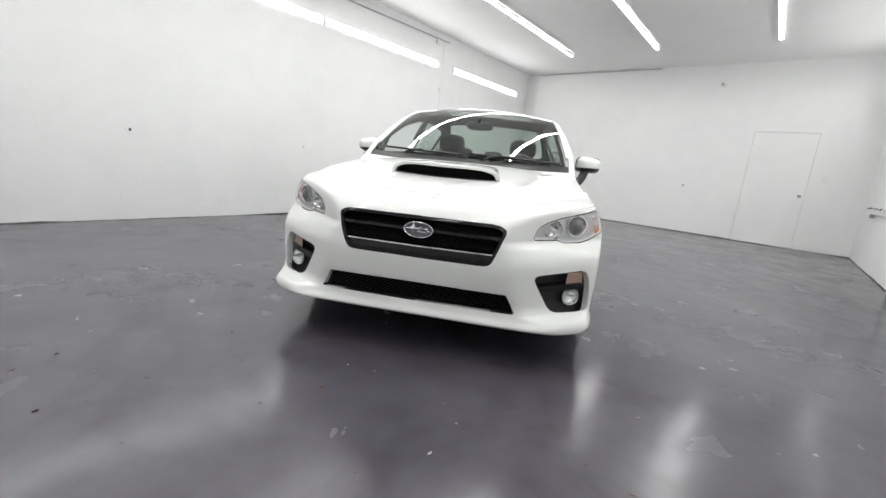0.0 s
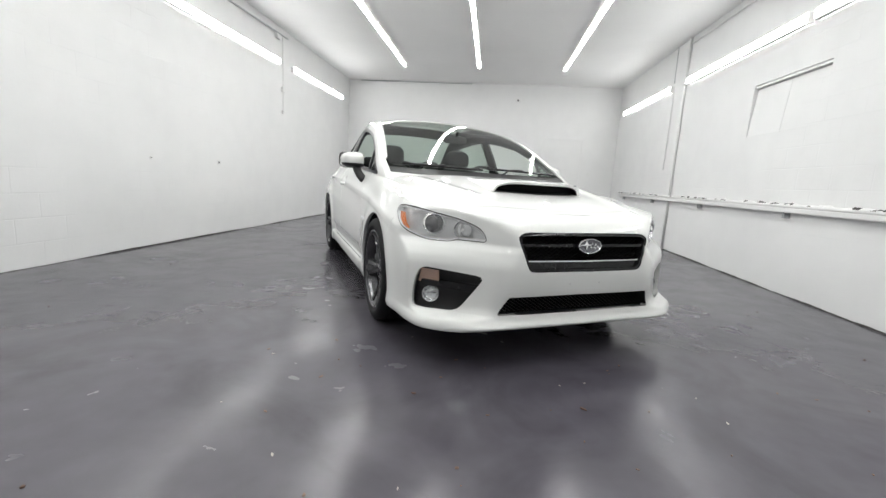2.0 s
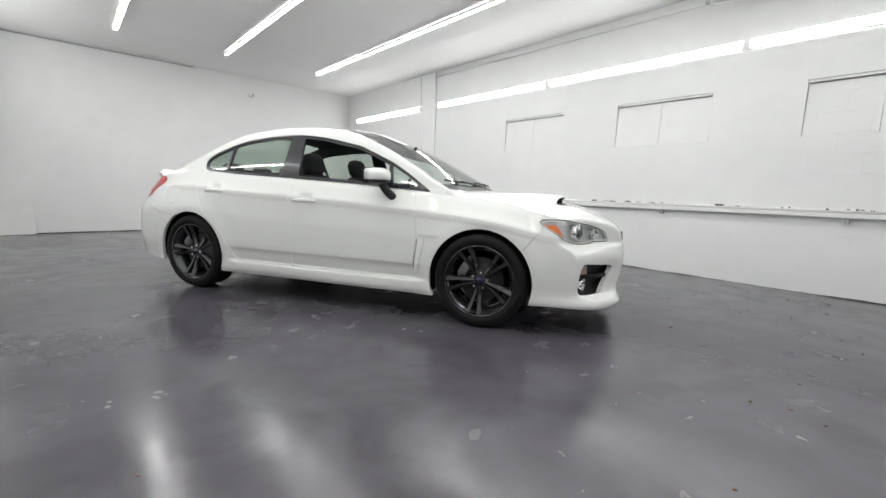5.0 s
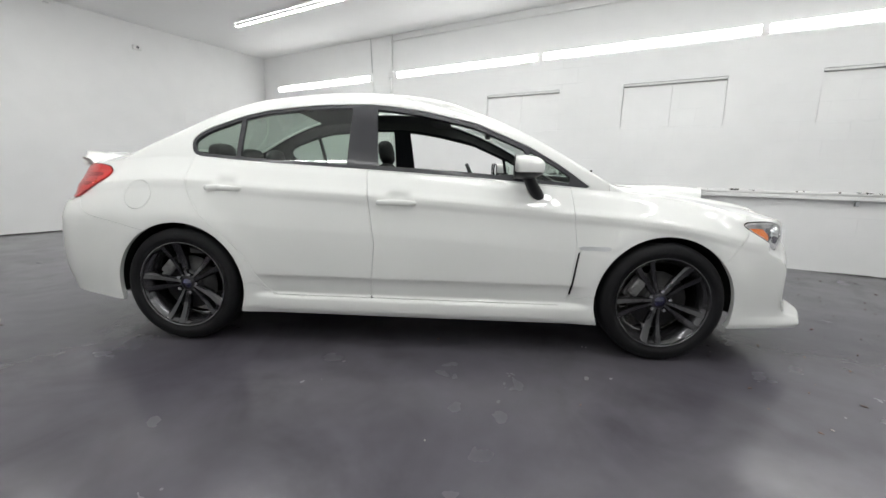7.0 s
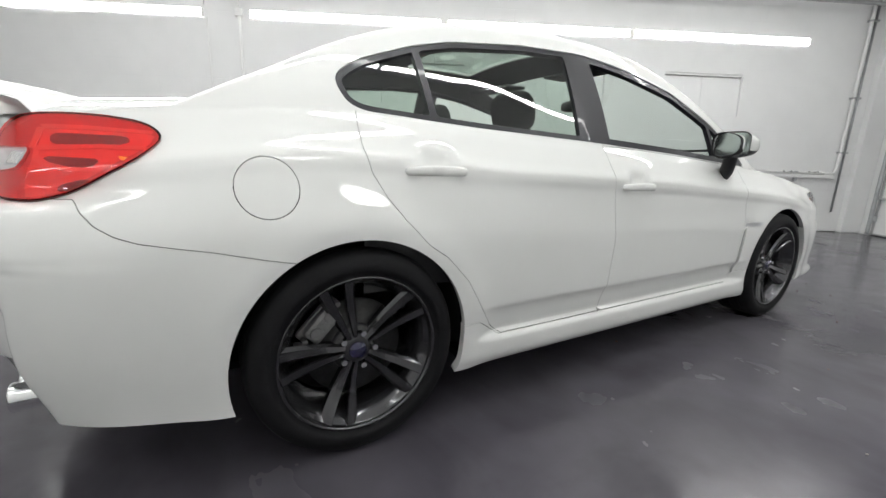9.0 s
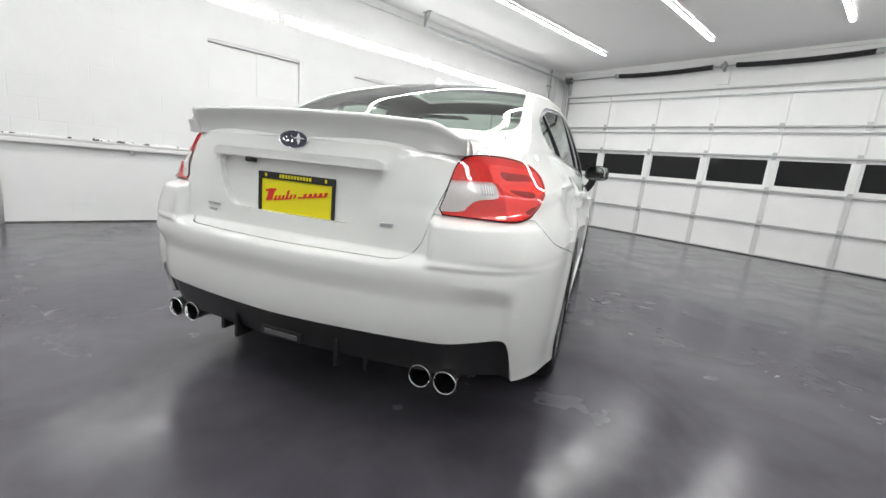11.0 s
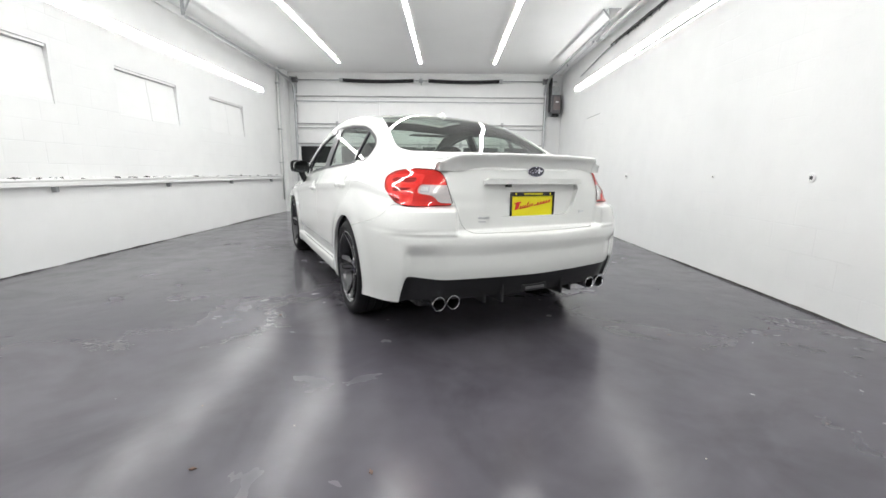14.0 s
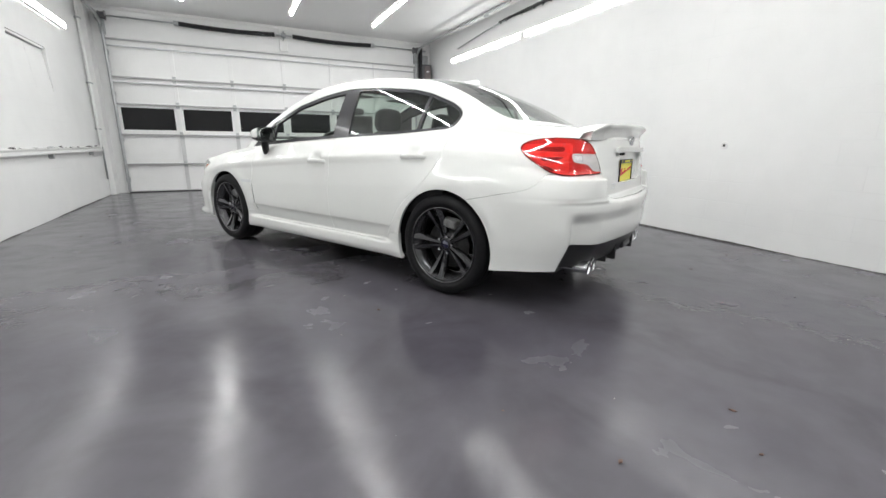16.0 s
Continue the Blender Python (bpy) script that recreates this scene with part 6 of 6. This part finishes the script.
part("pipe", pipe([(XW - .035, -5.27, .30), (XW - .035, -5.27, 3.262)], .014, 10), GALV, dp, smooth=True)
for z in (1.15, 1.9, 2.9):
    part("clamp", box((XW - .072, -5.29, z), (XW - .001, -5.175, z + .025), .004), GALV, dp)
slab("pier", (XW - .085, YG + .001, 0), (XW - .0005, YG + .30, ZC - .001), WALL_END, "white painted pier in the corner beside the garage door", "pier", .008)
cd = thing("conduit", "white painted electrical conduit up the wall", "conduit")
part("conduit_pipe", pipe([(XW - .022, 3.25, 0.0), (XW - .022, 3.25, ZC - .002)], .019, 10), TRIM, cd, smooth=True)
part("conduit_branch", pipe([(XW - .02, 3.25, 3.17), (XW - .02, -4.9, 3.14)], .011, 8), TRIM, cd, smooth=True)
part("conduit_elbow", box((XW - .05, 3.20, 2.58), (XW - .001, 3.30, 2.68), .008), TRIM, cd, "small white junction box")
cb = thing("cable", "thin grey cable hanging from the ceiling to a lamp", "cable")
part("cable_run", pipe([(XW - .01, 3.72, ZC - .002), (XW - .015, 3.70, 3.0), (XW - .02, 3.68, 2.70)], .006, 8), GALV, cb, smooth=True)
cg = thing("conduit", "white painted electrical conduit up the wall", "conduit")
part("conduit_pipe", pipe([(XW - .015, 3.66, 2.56), (XW - .015, 3.66, 1.3)], .008, 8), TRIM, cg, smooth=True)

# ---------------- plain wall ----------------
for y, z, r, lab in ((1.50, .968, .034, "round white painted socket cover with a dark hole"), (.355, .966, .016, "small white painted fixing with a dark hole"), (-1.71, .955, .036, "round white painted socket cover with a dark hole"), (-3.1, .96, .014, "small white painted fixing with a dark hole")):
    so = thing("socket_box", lab, "socket", group="sockets on the plain wall")
    v, f = lathe([(XP - .001, r * 1.1), (XP + .006, r * 1.1), (XP + .010, r * .95), (XP + .006, r * .6), (XP + .002, 0)], 20, "x")
    part("plate", ([(a, b + y, c + z) for a, b, c in v], f), TRIM, so, "white painted round cover", smooth=True)
    part("hole", box((XP + .001, y - r * .34, z - r * .36), (XP + .0105, y + r * .30, z + r * .40), .002), SLIT, so)


def frayed(a, b, seed):
    """A torn wrapping round a pipe from a to b: an uneven sleeve with short tatters below it."""
    rng = random.Random(seed)
    a, b = Vector(a), Vector(b)
    n, r = 70, .016
    verts, faces = [], []
    for i in range(n + 1):
        t = i / n
        swell = .010 + .016 * math.sin(math.pi * t) ** .7
        r = .6 * r + .4 * swell * rng.uniform(.7, 1.4)
        p = a.lerp(b, t)
        for k in range(7):
            q = 2 * math.pi * k / 7
            verts.append((p.x + .7 * r * math.cos(q), p.y, p.z + r * math.sin(q) * rng.uniform(.85, 1.15)))
    faces = [(7 * i + k, 7 * i + (k + 1) % 7, 7 * i + 7 + (k + 1) % 7, 7 * i + 7 + k) for i in range(n) for k in range(7)]
    for _ in range(46):
        t = min(.97, max(.03, rng.gauss(.55, .22)))
        p = a.lerp(b, t)
        w, h, d = rng.uniform(.006, .020), rng.uniform(.012, .048), rng.uniform(-.012, .012)
        k = len(verts)
        for x in (-.003, .003):
            verts += [(p.x + d * .4 + x, p.y - w, p.z - .008), (p.x + d * .4 + x, p.y + w, p.z - .008), (p.x + d + x, p.y + rng.uniform(-w, w), p.z - .012 - h)]
        faces += [(k, k + 1, k + 2), (k + 3, k + 5, k + 4), (k, k + 3, k + 4, k + 1), (k + 1, k + 4, k + 5, k + 2), (k + 2, k + 5, k + 3, k)]
    return verts, faces


WRAPPING = worn(material("black_torn_wrapping", (0.05, 0.05, 0.05), 0.85), (0.05, 0.05, 0.05), 0.5, 25, 120, 0.002, 0.3)
wc = thing("conduit", "white painted conduit along the wall under the ceiling", "conduit")
part("conduit_pipe", pipe([(XP + .02, 3.42, 3.155), (XP + .02, -.15, 3.085), (XP + .02, -2.65, 3.066), (XP + .02, -4.26, 2.91)], .012, 10), GALV, wc, smooth=True)
part("pipe_wrap", frayed((XP + .024, -.05, 3.083), (XP + .024, -2.72, 3.062), 7), WRAPPING, wc, "frayed black wrapping hanging in tatters")
part("junction_box", box((XP + .001, 3.02, 3.05), (XP + .05, 3.13, 3.13), .008), TRIM, wc)
part("drop_pipe", pipe([(XP + .015, 3.26, 3.15), (XP + .015, 3.26, 1.9)], .007, 8), TRIM, wc, smooth=True)
part("switch_box", box((XP + .001, 3.20, 2.24), (XP + .045, 3.30, 2.32), .008), TRIM, wc)
part("switch_box", box((XP + .001, 3.22, 1.88), (XP + .04, 3.30, 1.94), .008), TRIM, wc)
hp = thing("ceiling_pipe", "white painted pipe hung under the ceiling near the wall", "pipe")
part("pipe", pipe([(XP + .16, -5.5, 3.20), (XP + .16, 1.6, 3.20)], .022, 10), TRIM, hp, smooth=True)
for y in (-4.8, -3.2, -1.4, .4):
    part("hanger", box((XP + .145, y - .012, 3.19), (XP + .175, y + .012, ZC), .003), GALV, hp)
part("coupling", tube((XP + .16, -2.96, 3.20), (XP + .16, -2.82, 3.20), .033, 14), GALV, hp, "steel pipe coupling", smooth=False)
ws = thing("wall_slot", "narrow dark slot scored in the white wall", "slot")
part("groove", box((XP + .0005, -3.72, 2.026), (XP + .004, -3.05, 2.038), .001), STRUT, ws)
mk = thing("wall_vent", "small dark floor vent at the foot of the wall", "vent")
part("grid", box((XP + .0005, -4.0, .02), (XP + .012, -3.7, .08), .003), PLASTIC_GREY, mk)

# ---------------- back wall ----------------
bd = thing("door_2", "flush white steel door painted like the wall", "door", kind="structure")
part("leaf", box((DX0 + .004, YB + .004, .008), (DX1 - .004, YB + .045, DZ - .004), .003), WALL_END, bd)
part("knob", disc_mesh((DX1 - .07, YB + .004, .95), (0, -1, 0), [(0, .028), (.006, .028), (.010, .012), (.035, .012), (.042, .026), (.060, .027), (.070, .016), (.071, 0)], 20), GALV, bd, "steel door knob", smooth=True)
for z in (.2, 1.0, 1.8):
    part("hinge", tube((DX0 + .004, YB + .001, z), (DX0 + .004, YB + .001, z + .09), .007, 8), TRIM, bd)
ls = thing("light_switch", "white light switch plate beside the door", "switch")
part("plate", box((2.93, YB - .010, 1.21), (3.01, YB - .0005, 1.30), .003), TRIM, ls)
part("rocker", box((2.955, YB - .016, 1.235), (2.985, YB - .0105, 1.275), .003), TRIM, ls)
sn = thing("wall_sensor", "small white sensor box high on the wall", "sensor")
part("body", box((1.09, YB - .06, 2.86), (1.22, YB - .001, 2.93), .012), TRIM, sn)
part("eye", disc_mesh((1.155, YB - .061, 2.895), (0, -1, 0), [(0, .022), (.010, .018), (.012, 0)], 16), PLASTIC_GREY, sn, smooth=True)
ot = thing("wall_outlet", "small white outlet on the wall", "outlet")
part("plate", box((.80, YB - .008, .90), (.87, YB - .0005, 1.01), .003), TRIM, ot)
part("socket_face", box((.823, YB - .0095, .93), (.847, YB - .0082, .98), .001), PLASTIC_GREY, ot)
tc = thing("ceiling_conduit", "thin conduit along the top of the back wall", "conduit")
part("pipe", pipe([(XP + .3, YB - .012, 3.245), (.03, YB - .012, 3.245)], .010, 8), GALV, tc, smooth=True)
part("end_box", box((.03, YB - .05, 3.215), (.10, YB - .001, 3.265), .006), TRIM, tc)
bo = thing("white_board", "plain white board leaning in the corner", "board")
bo.matrix_basis = pose(-2.72, YB - .10, 0, -7, 0, 3)
part("sheet", box((-.27, -.006, 0.0), (.27, .006, .60), .002), TRIM, bo)


# ---------------- crumbs on the floor ----------------
def crumbs(count, area, size, seed):
    """Flat irregular flakes of a few millimetres, lying on the floor."""
    rng = random.Random(seed)
    verts, faces = [], []
    for _ in range(count):
        x, y = rng.uniform(*area[:2]), rng.uniform(*area[2:])
        n, r, turn = rng.randint(4, 6), rng.uniform(*size), rng.uniform(0, 6.3)
        long = rng.uniform(1.0, 2.6)
        k = len(verts)
        for h in (0.0005, rng.uniform(0.002, 0.004)):
            for i in range(n):
                a = 2 * math.pi * i / n
                u, v = r * long * math.cos(a) * rng.uniform(.7, 1.1), r * math.sin(a) * rng.uniform(.7, 1.1)
                verts.append((x + u * math.cos(turn) - v * math.sin(turn), y + u * math.sin(turn) + v * math.cos(turn), h))
        faces += [tuple(range(k + n, k + 2 * n))] + [(k + i, k + (i + 1) % n, k + n + (i + 1) % n, k + n + i) for i in range(n)]
    return verts, faces


DIRT = worn(material("brown_dirt", (0.10, 0.055, 0.040), 0.9), (0.10, 0.055, 0.040), 0.4, 30, 200)
PALE = worn(material("pale_paint_flake", (0.30, 0.27, 0.25), 0.8), (0.30, 0.27, 0.25), 0.2, 30, 200)
tagged(part("dirt_crumbs", join(crumbs(70, (-.6, 3.2, -3.6, -1.7), (.002, .007), 4), crumbs(25, (-2.6, 3.2, -1.7, 5.0), (.003, .008), 9)), DIRT, None), "small brown dirt crumbs scattered on the floor", "dirt", kind="stuff")
tagged(part("paint_flakes", join(crumbs(16, (-.8, 3.2, -3.9, -1.6), (.002, .005), 5), crumbs(20, (-2.8, 3.2, -1.6, 5.4), (.002, .004), 6)), PALE, None), "pale paint flakes scattered on the grey floor", "dirt", kind="stuff")


# ---------------- dirty joints between the walls and the floor ----------------
def joint_line(a, b, inward, seed):
    """A ragged dark line of dirt along the foot of a wall from a to b."""
    rng = random.Random(seed)
    a, b = Vector(a), Vector(b)
    n = int((b - a).length / .045)
    verts, faces, h = [], [], .008
    for i in range(n + 1):
        p = a.lerp(b, i / n)
        h = min(.015, max(.002, h + rng.uniform(-.003, .003)))
        d = .004 + .008 * rng.random()
        q = Vector(inward)
        verts += [p + q * d + Vector((0, 0, .0012)), p + q * .004 + Vector((0, 0, .0015)), p + q * .0025 + Vector((0, 0, h))]
    for i in range(n):
        for k in range(2):
            faces.append((3 * i + k, 3 * i + k + 1, 3 * i + k + 4, 3 * i + k + 3))
    return verts, faces


JOINT = worn(material("dark_joint_dirt", (0.07, 0.065, 0.062), 0.9), (0.07, 0.065, 0.062), 0.4, 6, 60)
foot = join(joint_line((XW, YG, 0), (XW, YB, 0), (-1, 0, 0), 1), joint_line((XP, YG, 0), (XP, YB, 0), (1, 0, 0), 2), joint_line((XP, YB, 0), (DX0, YB, 0), (0, -1, 0), 3), joint_line((DX1, YB, 0), (XW, YB, 0), (0, -1, 0), 4))
tagged(part("floor_joint_dirt", foot, JOINT, None), "ragged dark line of dirt along the foot of the walls", "dirt", kind="stuff")
